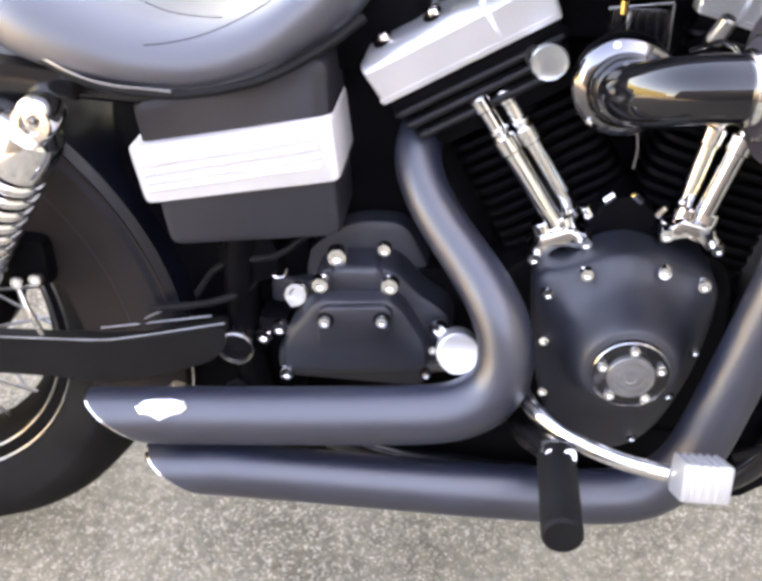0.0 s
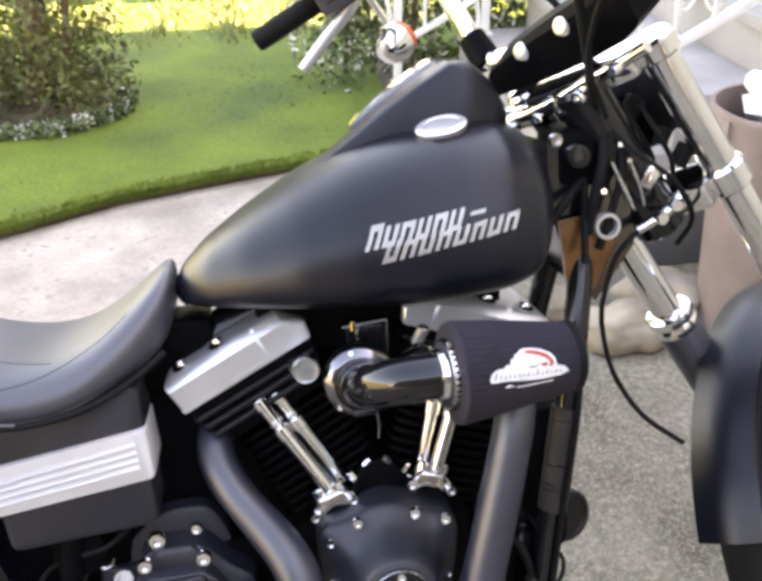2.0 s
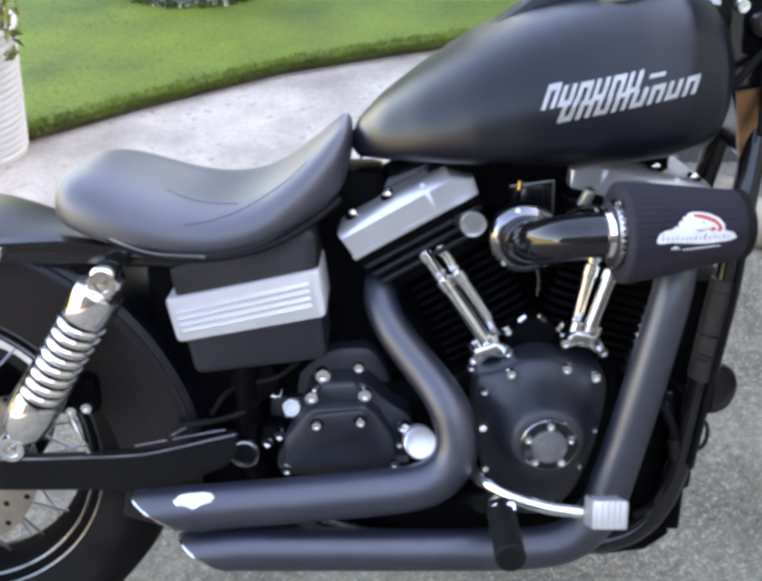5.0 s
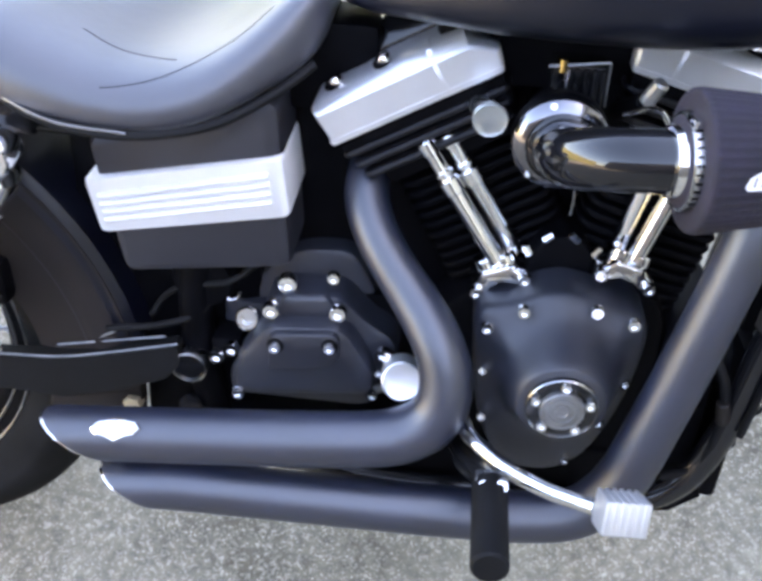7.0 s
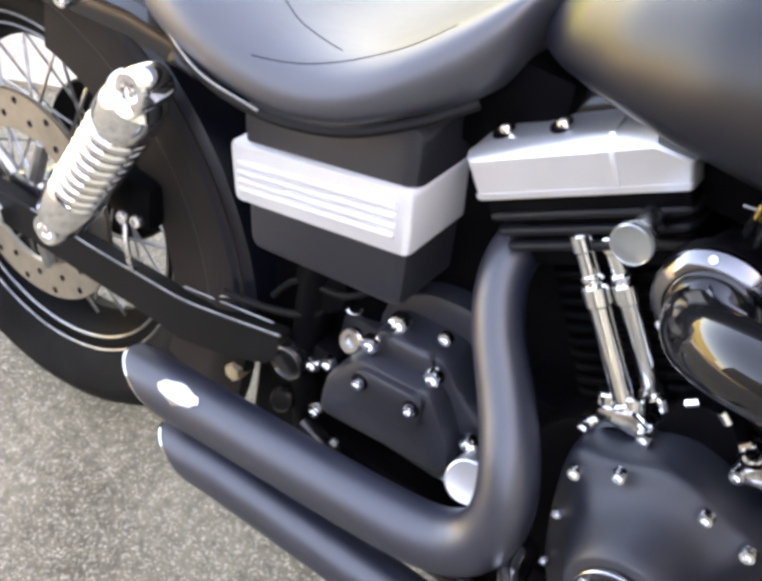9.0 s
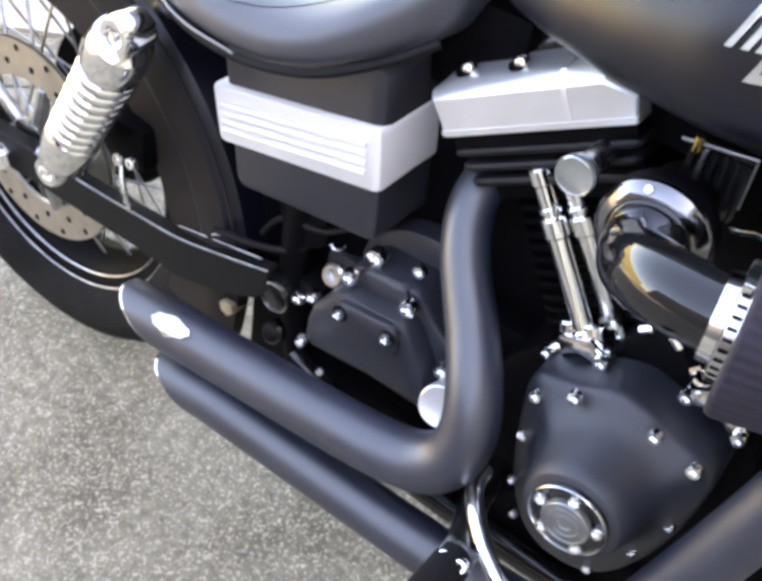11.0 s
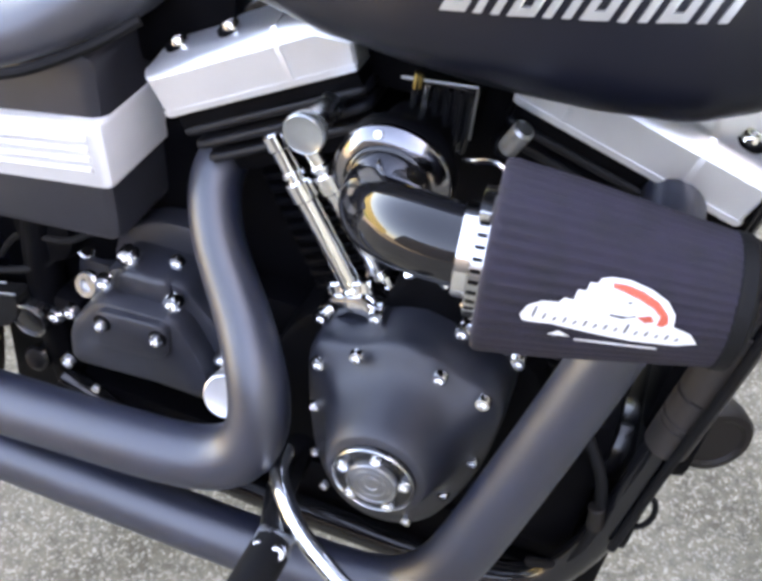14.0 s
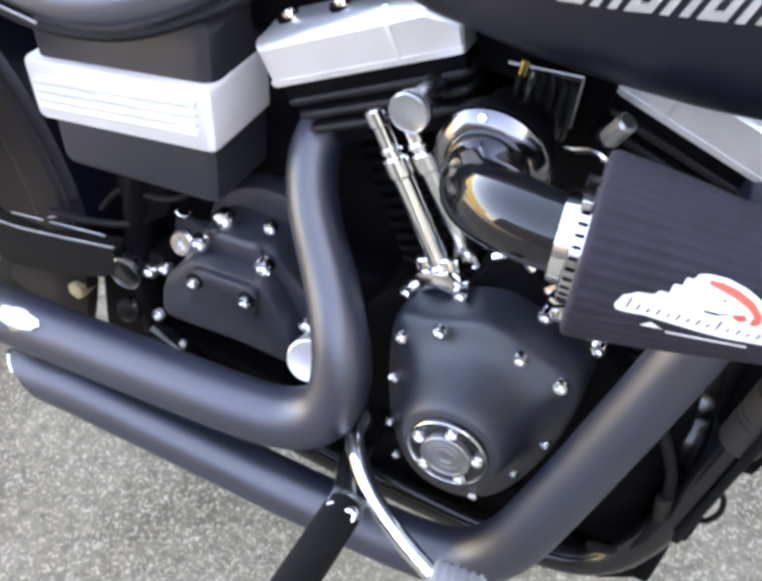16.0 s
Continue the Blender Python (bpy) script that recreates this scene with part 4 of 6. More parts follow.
def wheel(name, axle, r_out, width, rim_r, spokes, disc_side, parent_m=None, label=""):
    hub = part(name, turned([(0.02, -0.075), (0.034, -0.07), (0.036, -0.05), (0.026, -0.035), (0.026, 0.035), (0.036, 0.05), (0.034, 0.07), (0.02, 0.075)], axle, (0, 1, 0), 24), DULL_CHROME, bike, label)
    w = width / 2
    prof = [(rim_r + 0.004, -w * 0.62), (rim_r + 0.02, -w * 0.86), (rim_r + 0.045, -w * 0.98), (r_out - 0.048, -w * 0.97), (r_out - 0.026, -w * 0.80), (r_out - 0.007, -w * 0.45), (r_out, 0)]
    prof = prof + [(r, -y) for r, y in prof[-2::-1]]
    bm = bmesh.new()
    add_loft(bm, [[axle + Vector((r * math.cos(t), y, r * math.sin(t))) for t in (2 * math.pi * j / 96 for j in range(96))] for r, y in prof], cap=False)
    part("tyre", bm, TYRE, hub, "black street tyre", angle=50)
    rp = [(rim_r + 0.010, -w * 0.66), (rim_r + 0.012, -w * 0.60), (rim_r - 0.010, -w * 0.54), (rim_r - 0.026, -w * 0.36), (rim_r - 0.036, 0), (rim_r - 0.026, w * 0.36), (rim_r - 0.010, w * 0.54), (rim_r + 0.012, w * 0.60), (rim_r + 0.010, w * 0.66)]
    bm = bmesh.new()
    add_loft(bm, [[axle + Vector((r * math.cos(t), y, r * math.sin(t))) for t in (2 * math.pi * j / 96 for j in range(96))] for r, y in rp], cap=False)
    part("rim", bm, FINS, hub, "black laced rim")
    for dr, k in ((0.0125, 0.655), (0.002, 0.60), (-0.014, 0.52)):
        bm = bmesh.new()
        add_loft(bm, [[axle + Vector((r * math.cos(t), y - w * k, r * math.sin(t))) for t in (2 * math.pi * j / 96 for j in range(96))]
                      for r, y in ((rim_r + dr - 0.0015, 0.001), (rim_r + dr - 0.0015, -0.001), (rim_r + dr, -0.0022), (rim_r + dr + 0.0015, -0.001), (rim_r + dr + 0.0015, 0.001))], cap=False)
        part("rim_edge", bm, BRUSHED, hub, "thin bright rim edge")
    for k in range(spokes):
        a = 2 * math.pi * k / spokes
        s = 1 if k % 2 else -1
        lean = 0.5 if (k // 2) % 2 else -0.5
        p0 = axle + Vector((0.033 * math.cos(a + lean * 1.6), s * 0.055, 0.033 * math.sin(a + lean * 1.6)))
        p1 = axle + Vector(((rim_r - 0.032) * math.cos(a), s * 0.010, (rim_r - 0.032) * math.sin(a)))
        part("spoke", rod(p0, p1, 0.0020, seg=6), BRUSHED, hub)
    if disc_side:
        y = disc_side
        bm = bmesh.new()
        add_loft(bm, [[axle + Vector((r * math.cos(t), yy, r * math.sin(t))) for t in (2 * math.pi * j / 64 for j in range(64))]
                      for r, yy in ((0.090, y + 0.003), (0.090, y - 0.003), (0.138, y - 0.003), (0.138, y + 0.003), (0.090, y + 0.003))], cap=False)
        part("brake_disc", bm, STEEL, hub, "steel brake disc", angle=30)
        for k in range(30):
            a = 2 * math.pi * k / 30
            r = 0.108 if k % 2 else 0.128
            part("disc_hole", turned([(0.0045, y - 0.0036), (0.0045, y - 0.0030), (0.001, y - 0.0030)], axle + Vector((r * math.cos(a), 0, r * math.sin(a))), (0, 1, 0), 8), RUBBER, hub)
        for k in range(5):
            a = 2 * math.pi * k / 5
            part("disc_arm", rod(axle + Vector((0.03 * math.cos(a), y, 0.03 * math.sin(a))), axle + Vector((0.095 * math.cos(a), y, 0.095 * math.sin(a))), 0.010, 0.008, seg=8), BRUSHED, hub)
    return hub


rear = wheel("rear_wheel", AXLE, 0.321, 0.142, 0.220, 40, -0.060, label="black spoked rear wheel with a street tyre")
# unseen pulley, added to block the light behind the spokes
part("drive_pulley", turned([(0.030, 0.060), (0.108, 0.062), (0.112, 0.066), (0.112, 0.094), (0.108, 0.098), (0.030, 0.090)], AXLE, (0, 1, 0), 64), FINS, rear, "black drive pulley, added unseen to darken behind the spokes")


def arc_strip(c, r, a0, a1, half, drop, thick=0.004, n=40):
    """A fender: a strip with turned-down sides round an axle."""
    rings = []
    sec = [(-half, -drop), (-half * 0.98, -drop * 0.3), (-half * 0.86, -0.004), (-half * 0.4, 0.004), (0, 0.006), (half * 0.4, 0.004), (half * 0.86, -0.004), (half * 0.98, -drop * 0.3), (half, -drop)]
    sec2 = [(y * 0.97, h - thick) for y, h in sec[::-1]]
    for i in range(n + 1):
        a = radians(a0 + (a1 - a0) * i / n)
        rings.append([Vector(c) + Vector(((r + h) * math.cos(a), y, (r + h) * math.sin(a))) for y, h in sec + sec2])
    return loft(rings)


fender = part("rear_fender", arc_strip((-0.785, 0, 0.330), 0.363, 10, 150, 0.090, 0.06), DENIM, bike, "matte black rear fender")
flank = []
for k in range(25):
    a = radians(-14 + 92 * k / 24)
    flank.append([Vector((-0.785 + r * math.cos(a), y, 0.330 + r * math.sin(a))) for r, y in ((0.352, -0.070), (0.350, -0.086), (0.332, -0.090), (0.318, -0.094), (0.305, -0.090), (0.266, -0.086), (0.246, -0.083), (0.243, -0.078), (0.266, -0.078), (0.330, -0.078))])
part("fender_flank", loft(flank), FLANK, fender, "dark brown-black inner fender flank")
strut = part("fender_strut", loft([[(x, -0.105 - t, z + h) for t, h in ((0, -0.016), (0.012, -0.012), (0.014, 0.0), (0.012, 0.012), (0, 0.016))] for x, z in ((-0.50, 0.655), (-0.58, 0.664), (-0.66, 0.660), (-0.80, 0.645), (-0.98, 0.60))]), FRAME, bike, "gloss black fender strut")
bolt((-0.655, -0.119, 0.661), strut, 1.5)
arm = [(-0.384, 0.392, 0.010), (-0.388, 0.389, 0.016), (-0.40, 0.380, 0.022), (-0.45, 0.362, 0.027), (-0.515, 0.346, 0.029), (-0.58, 0.346, 0.025), (-0.65, 0.344, 0.024), (-0.75, 0.344, 0.024), (-0.86, 0.340, 0.026)]
swing = part("swing_arm", loft([[(x, y, z + s * h) for y, s in ((-0.080, -0.9), (-0.083, -1), (-0.099, -1), (-0.102, -0.9), (-0.102, 0.9), (-0.099, 1), (-0.083, 1), (-0.080, 0.9))] for x, z, h in arm]), RUBBER, bike, "black swing arm", angle=30)
part("pivot_cap", turned([(0.0195, -0.05), (0.0195, 0.0), (0.018, 0.004), (0.0165, 0.005), (0.0155, 0.0035), (0.001, 0.004)], (-0.374, -0.096, 0.377), FWD, 32), FRAME, swing, "round dark pivot cap")
part("pivot_rim", turned([(0.0180, 0.003), (0.0188, 0.0055), (0.0178, 0.006), (0.0172, 0.003)], (-0.374, -0.096, 0.377), FWD, 32), DULL_CHROME, swing, "thin bright rim")
part("axle_nut", turned([(0.018, 0.0), (0.018, 0.012), (0.014, 0.016), (0.001, 0.016)], AXLE + Vector((0, -0.102, 0)), FWD, 6), CHROME, swing, "chrome axle nut")
# thin metal line stands in for the highlight along the arm's top edge
part("edge_highlight", tube([(-0.384, -0.101, 0.407), (-0.415, -0.101, 0.399), (-0.46, -0.101, 0.3875), (-0.515, -0.101, 0.3755), (-0.58, -0.101, 0.3715), (-0.65, -0.101, 0.3685), (-0.75, -0.101, 0.3685)], 0.0011, 8), BRUSHED, swing, "thin bright line for the arm's edge highlight")
for x0, x1, zz in ((-0.52, -0.40, 0.006), (-0.475, -0.435, 0.020)):
    part("arm_strap", tube([(x0, -0.092, 0.378 + zz), (x1, -0.092, 0.404 + zz * 0.8)], 0.0011, 8), BRUSHED, swing, "dull plated strap")
part("brake_line", tube([(-0.46, -0.10, 0.418), (-0.40, -0.09, 0.424), (-0.36, -0.08, 0.44), (-0.345, -0.06, 0.47)], 0.004, 8), RUBBER, bike, "black brake line")
part("caliper", block(-0.625, -0.560, -0.105, -0.052, 0.435, 0.490, 0.012), FINS, swing, "black brake caliper")
part("caliper_arm", tube([(-0.60, -0.10, 0.44), (-0.585, -0.112, 0.41), (-0.575, -0.112, 0.385)], 0.0035, 10), DULL_CHROME, swing, "bright caliper arm")
for at in ((-0.612, -0.107, 0.478), (-0.572, -0.107, 0.450), (-0.592, -0.107, 0.445)):
    bolt(at, swing, 1.2)


def shock(y):
    top, low = Vector((-0.516, y - math.copysign(0.006, -y), 0.642)), Vector((-0.657, y + math.copysign(0.012, -y), 0.415))
    w = (low - top).normalized()
    L = (low - top).length
    ob = part("shock_absorber", rod(top + w * 0.02, low - w * 0.02, 0.010, seg=14), CHROME, bike, "chrome rear shock absorber")
    part("shock_cover", turned([(0.018, 0.0), (0.0285, 0.005), (0.0305, 0.014), (0.0305, 0.042), (0.0285, 0.046)], top + w * 0.010, w, 32), CHROME, ob, "chrome upper shroud")
    part("shock_cup", turned([(0.0285, 0.0), (0.0300, 0.004), (0.0300, 0.050), (0.021, 0.064), (0.012, 0.075)], low - w * 0.082, w, 32), CHROME, ob, "chrome lower cup")
    side = w.orthogonal().normalized()
    oth = w.cross(side)
    coil_line = []
    turns, n = 9.0, 260
    for i in range(n + 1):
        t = i / n
        a = 2 * math.pi * turns * t
        coil_line.append(top + w * (0.054 + (L - 0.128) * t) + 0.0245 * (math.cos(a) * side + math.sin(a) * oth))
    rings = rings_along(coil_line, 0.0058, 10)
    part("spring", loft(rings), CHROME, ob, "light coil spring")
    part("spring_core", rod(top + w * 0.05, low - w * 0.065, 0.0150, seg=16), RUBBER, ob)
    for q in (top, low):
        part("eye", turned([(0.018, 0.0), (0.0195, 0.004), (0.0195, 0.03), (0.0165, 0.036), (0.0105, 0.036), (0.0095, 0.031), (0.006, 0.031), (0.005, 0.036), (0.001, 0.037)], q + Vector((0, 0.018, 0)), FWD, 28), CHROME, ob, "chrome mounting eye")
    return ob


shock(-0.152)
shock(0.150)

# ---- frame
fr = part("frame_downtube", tube([(0.262, -0.015, 0.86), (0.245, -0.06, 0.76), (0.225, -0.088, 0.62), (0.206, -0.095, 0.48), (0.192, -0.095, 0.36), (0.165, -0.095, 0.275), (0.11, -0.095, 0.235), (0.0, -0.095, 0.228), (-0.2, -0.095, 0.235), (-0.36, -0.09, 0.29)], 0.0155, 16, 0.015), FRAME, bike, "gloss black frame tube")
part("frame_downtube", tube([(0.262, 0.015, 0.86), (0.245, 0.06, 0.76), (0.225, 0.088, 0.62), (0.206, 0.095, 0.48), (0.192, 0.095, 0.36), (0.165, 0.095, 0.275), (0.11, 0.095, 0.235), (0.0, 0.095, 0.228), (-0.2, 0.095, 0.235), (-0.36, 0.09, 0.29)], 0.0155, 16, 0.015), FRAME, bike)
part("frame_backbone", tube([(0.26, 0, 0.90), (0.10, 0, 0.86), (-0.10, 0, 0.76), (-0.28, 0, 0.67), (-0.5, 0, 0.63)], 0.03, 16, 0.02), FRAME, bike)
part("seat_tube", tube([(-0.30, -0.06, 0.66), (-0.36, -0.07, 0.52), (-0.37, -0.07, 0.40), (-0.35, -0.07, 0.27)], 0.018, 14, 0.02), FINS, bike)
part("rear_rail", tube([(-0.28, -0.075, 0.66), (-0.40, -0.085, 0.645), (-0.52, -0.09, 0.65), (-0.62, -0.092, 0.65)], 0.014, 12, 0.02), FRAME, bike)
part("inner_guard", block(-0.50, -0.30, -0.05, 0.08, 0.32, 0.63, 0.02), FINS, bike, "dark inner fender and oil tank")
part("starter", turned([(0.03, 0), (0.034, 0.01), (0.034, 0.10), (0.030, 0.11), (0.01, 0.112)], (-0.36, 0.03, 0.475), FWD, 28), FINS, bike, "black starter motor")
part("horn", turned([(0.012, -0.03), (0.032, -0.026), (0.036, -0.01), (0.036, 0.004), (0.033, 0.008), (0.027, 0.009), (0.024, 0.006), (0.001, 0.006)], (0.257, -0.010, 0.424), (0.45, -1, 0.1), 32), HORN_BLACK, bike, "round brown-black horn")
# added near-black filler darkens the gap across the downtubes
part("chin_fill", block(0.188, 0.206, -0.088, 0.088, 0.245, 0.45, 0.006), FINS, bike, "near-black filler added across the frame tubes")
# added filler, dark where ground would show under the frame
part("lower_frame_fill", loft([[(x, y, z) for x, z in ((0.02, 0.245), (0.16, 0.245), (0.186, 0.262), (0.196, 0.232), (0.165, 0.205), (0.10, 0.196), (0.03, 0.215))] for y in (-0.075, 0.07)]), FINS, bike, "near-black filler added under the front frame")
part("oil_filter", turned([(0.02, 0.0), (0.036, 0.004), (0.038, 0.03), (0.038, 0.075), (0.034, 0.082), (0.01, 0.083)], (0.135, -0.03, 0.40), (1, 0, 0.12), 28), FRAME, bike, "black oil filter")
part("cross_mount", block(0.10, 0.17, -0.07, 0.07, 0.25, 0.29, 0.012), FINS, bike, "black front engine mount")
# added filler in front of the case, to keep the gap dark
part("case_front_fill", block(0.115, 0.185, -0.080, 0.080, 0.285, 0.47, 0.018), FINS, crankcase)
reg = part("voltage_regulator", block(0.200, 0.224, -0.062, 0.062, 0.292, 0.390, 0.010), FINS, bike, "black regulator between the frame tubes")
# added box that only darkens the gap between the tubes
part("tube_gap_fill", block(0.190, 0.245, -0.055, 0.055, 0.40, 0.60, 0.016), FINS, bike, "near-black filler added between the frame tubes")
part("oil_line", tube([(0.150, -0.085, 0.45), (0.172, -0.100, 0.42), (0.182, -0.104, 0.36), (0.170, -0.102, 0.30), (0.14, -0.095, 0.275)], 0.0055, 10), RUBBER, bike, "black oil line")
part("oil_line_fitting", rod((0.176, -0.106, 0.395), (0.181, -0.107, 0.37), 0.0075, seg=12), HORN_BLACK, bike, "dark hose fitting")
sleeve_a, sleeve_b = Vector((0.2065, -0.0950, 0.480)), Vector((0.2235, -0.0880, 0.612))
sleeve_w = (sleeve_b - sleeve_a).normalized()
prof = [(0.0160, 0.0), (0.0185, 0.001)]
for h in (0.030, 0.037, 0.062, 0.120):
    prof += [(0.0188, h - 0.002), (0.0170, h - 0.001), (0.0170, h + 0.001), (0.0188, h + 0.002)]
part("tube_sleeve", turned(prof + [(0.0185, 0.133), (0.0160, 0.134)], sleeve_a, sleeve_w, 28), BROWN_PLASTIC, fr, "grey-brown grooved sleeve")
part("frame_cable", tube([(0.245, -0.08, 0.70), (0.228, -0.112, 0.60), (0.212, -0.116, 0.48), (0.200, -0.115, 0.36)], 0.004, 8, 0.02), RUBBER, fr, "black clutch cable")
part("hose_loop", tube([(0.207, -0.100, 0.425), (0.218, -0.100, 0.418), (0.222, -0.100, 0.400), (0.217, -0.100, 0.383), (0.205, -0.100, 0.376)], 0.0028, 8), RUBBER, fr, "black hose loop")

FRONT_PARTS = ("frame_downtube", "horn", "chin_fill", "lower_frame_fill", "voltage_regulator", "oil_line", "oil_line_fitting", "tube_gap_fill", "oil_filter", "cross_mount")
for ob in bike.children:
    if ob.name.split(".")[0] in FRONT_PARTS:
        ob.matrix_basis = Matrix.Translation((0.010, 0, 0.008))

# ---- controls
pedal = part("brake_pedal", tube([(-0.082, -0.150, 0.388), (-0.074, -0.182, 0.393), (-0.042, -0.220, 0.392), (-0.002, -0.250, 0.395), (0.038, -0.276, 0.405)], lambda t: 0.0085 - 0.001 * t, 14, 0.006), CHROME, bike, "chrome brake pedal arm")
pad = part("pedal_pad", block(-0.021, 0.021, -0.014, 0.014, -0.016, 0.016, 0.003, m=pose(0.058, -0.288, 0.413, -20, 6, 8)), ALU, pedal, "ribbed metal pedal pad")
for i in range(6):
    part("pad_rib", block(-0.0195 + 0.0067 * i, -0.0163 + 0.0067 * i, -0.0146, 0.0146, -0.015, 0.0168, 0.0006, m=pose(0.058, -0.288, 0.413, -20, 6, 8)), ALU, pad)
peg = part("foot_peg", rod((-0.053, -0.240, 0.385), (-0.055, -0.350, 0.396), 0.0168, seg=20), RUBBER, bike, "black rubber foot peg")
part("peg_bracket", tube([(-0.085, -0.10, 0.335), (-0.075, -0.17, 0.355), (-0.060, -0.22, 0.378), (-0.053, -0.245, 0.385)], lambda t: 0.0155 - 0.003 * t, 14), FRAME, peg, "black peg bracket")
part("peg_clevis", block(-0.068, -0.036, -0.252, -0.232, 0.381, 0.397, 0.004), DULL_CHROME, peg, "plated clevis")
for dx, k in ((-0.008, 0.8), (0.008, 1.05)):
    bolt((-0.052 + dx, -0.252, 0.396), peg, k, (0, -0.8, 0.6))
part("side_stand", tube([(-0.05, 0.10, 0.23), (-0.02, 0.16, 0.14), (0.01, 0.205, 0.035)], 0.012, 12), FRAME, bike, "black side stand")

# ---- front end, turned to the left
SIZE = 1.088


def axes(down, fore):
    """Unit axes (right, ahead, down) of a steered frame."""
    down = Vector(down).normalized()
    right = Vector(fore).cross(down).normalized()
    right = right if right.y < 0 else -right
    fore = down.cross(right)
    return right, (fore if fore.x > 0 else -fore), down


# fork and wheel, and the bars with what is clamped to them
FORK_AT, FORK = Vector((0.275, 0.001, 1.028)), axes((0.579, 0.106, -0.809), (0.545, 0.687, 0.480))
HEAD, BARS = Vector((0.267, 0, 1.036)), axes((0.580, 0.095, -0.809), (0.679, 0.492, 0.545))
rt, ahead, dn = BARS
LEG = 0.081


def fork(s, f, d):
    """A place in the steered fork: s to its right, f ahead, d down along its legs."""
    return FORK_AT + (FORK[0] * s + FORK[1] * f + FORK[2] * d) * SIZE


def front(s, f, d):
    """A place round the handlebar: s to its right, f ahead, d down."""
    return HEAD + (rt * s + ahead * f + dn * d) * SIZE


FM = Matrix((FORK[1], -FORK[0], -FORK[2])).transposed().to_4x4()
FM.translation = FORK_AT
FM = FM @ Matrix.Diagonal((SIZE, SIZE, SIZE, 1))
for s in (LEG, -LEG):
    leg = part("fork_tube", rod(fork(s, 0, 0.008), fork(s, 0, 0.42), 0.0222, seg=28), CHROME, bike, "chrome fork tube")
    part("fork_slider", turned([(0.024, 0.0), (0.0312, 0.01), (0.0312, 0.30), (0.028, 0.36), (0.024, 0.42)], fork(s, 0, 0.385), FORK[2], 28), PIPE, leg, "matte black fork slider")
    part("dust_seal", turned([(0.024, 0.0), (0.0335, 0.002), (0.0345, 0.012), (0.0325, 0.016), (0.0345, 0.02), (0.0345, 0.030), (0.0312, 0.034)], fork(s, 0, 0.362), FORK[2], 28), CHROME, leg, "chrome slider collar")
    part("fork_cap", turned([(0.0205, 0.0), (0.022, 0.003), (0.022, 0.006), (0.018, 0.009), (0.001, 0.009)], fork(s, 0, 0.006), -FORK[2], 28), CHROME, leg, "chrome fork cap")
for d, hgt, name in ((0.010, 0.026, "top_clamp"), (0.187, 0.034, "lower_clamp")):
    bm = block(-0.03, 0.03, -0.07, 0.07, -hgt / 2, hgt / 2, 0.008, m=FM @ Matrix.Translation((-0.01, 0, -d)))
    for s in (LEG, -LEG):
        rod(fork(s, 0, d - hgt * 0.5), fork(s, 0, d + hgt * 0.5), 0.0285, seg=24, bm=bm)
    part(name, bm, CHROME, bike, "chrome triple clamp")
neck = part("steering_head", rod(fork(0, -0.04, 0.0), fork(0, -0.04, 0.21), 0.034, seg=24), FRAME, bike, "black steering head")
part("neck_gusset", loft([[(x, y, z) for x, z in ((0.20, 0.93), (0.30, 0.90), (0.315, 0.80), (0.268, 0.73), (0.236, 0.76), (0.205, 0.85))] for y in (-0.045, 0.045)]), FRAME, neck, "black frame gusset")
part("neck_plate", loft([[(x, y, z) for x, z in ((0.212, 0.835), (0.262, 0.845), (0.285, 0.81), (0.262, 0.755), (0.236, 0.72), (0.222, 0.77))] for y in (-0.062, -0.056)]), BRONZE, neck, "brownish reflecting plate")
part("neck_boss", turned([(0.014, 0), (0.0162, 0.004), (0.0162, 0.014), (0.0152, 0.0155), (0.0118, 0.0155), (0.0110, 0.008)], (0.269, -0.060, 0.829), FWD, 32), ALU, neck, "pale metal neck boss ring")
part("neck_plug", rod((0.269, -0.05, 0.829), (0.269, -0.069, 0.829), 0.0114, seg=24), HORN_BLACK, neck, "dark plug in the ring")
bolt((0.196, -0.085, 0.935), neck, 1.3)
part("ignition_box", block(0.212, 0.268, -0.052, 0.05, 0.872, 0.945, 0.018), FINS, neck, "black switch housing")
part("ignition_lock", turned([(0.016, -0.02), (0.017, 0.0), (0.014, 0.005), (0.007, 0.006), (0.006, 0.003), (0.001, 0.003)], (0.235, -0.056, 0.912), FWD, 24), FRAME, neck, "black ignition lock")
part("wire_loom", tube([(0.27, -0.05, 0.935), (0.262, -0.066, 0.90), (0.252, -0.070, 0.86), (0.245, -0.066, 0.82)], 0.007, 10), RUBBER, neck, "black wire loom")
part("wire_loom", tube([(0.29, -0.045, 0.93), (0.288, -0.062, 0.89), (0.276, -0.068, 0.85), (0.262, -0.066, 0.80)], 0.005, 10), RUBBER, neck)
for at in ((0.285, -0.060, 0.925), (0.298, -0.058, 0.905), (0.262, -0.072, 0.872)):
    bolt(at, neck, 0.55)
for ob in neck.children:
    ob.matrix_basis = Matrix.Translation((0.014, 0, 0.011)) @ ob.matrix_basis
part("lamp_bracket", tube([front(0.06, 0.0, 0.19), front(0.05, 0.045, 0.21), front(0.02, 0.07, 0.23)], 0.009, 12), CHROME, bike, "chrome lamp bracket")

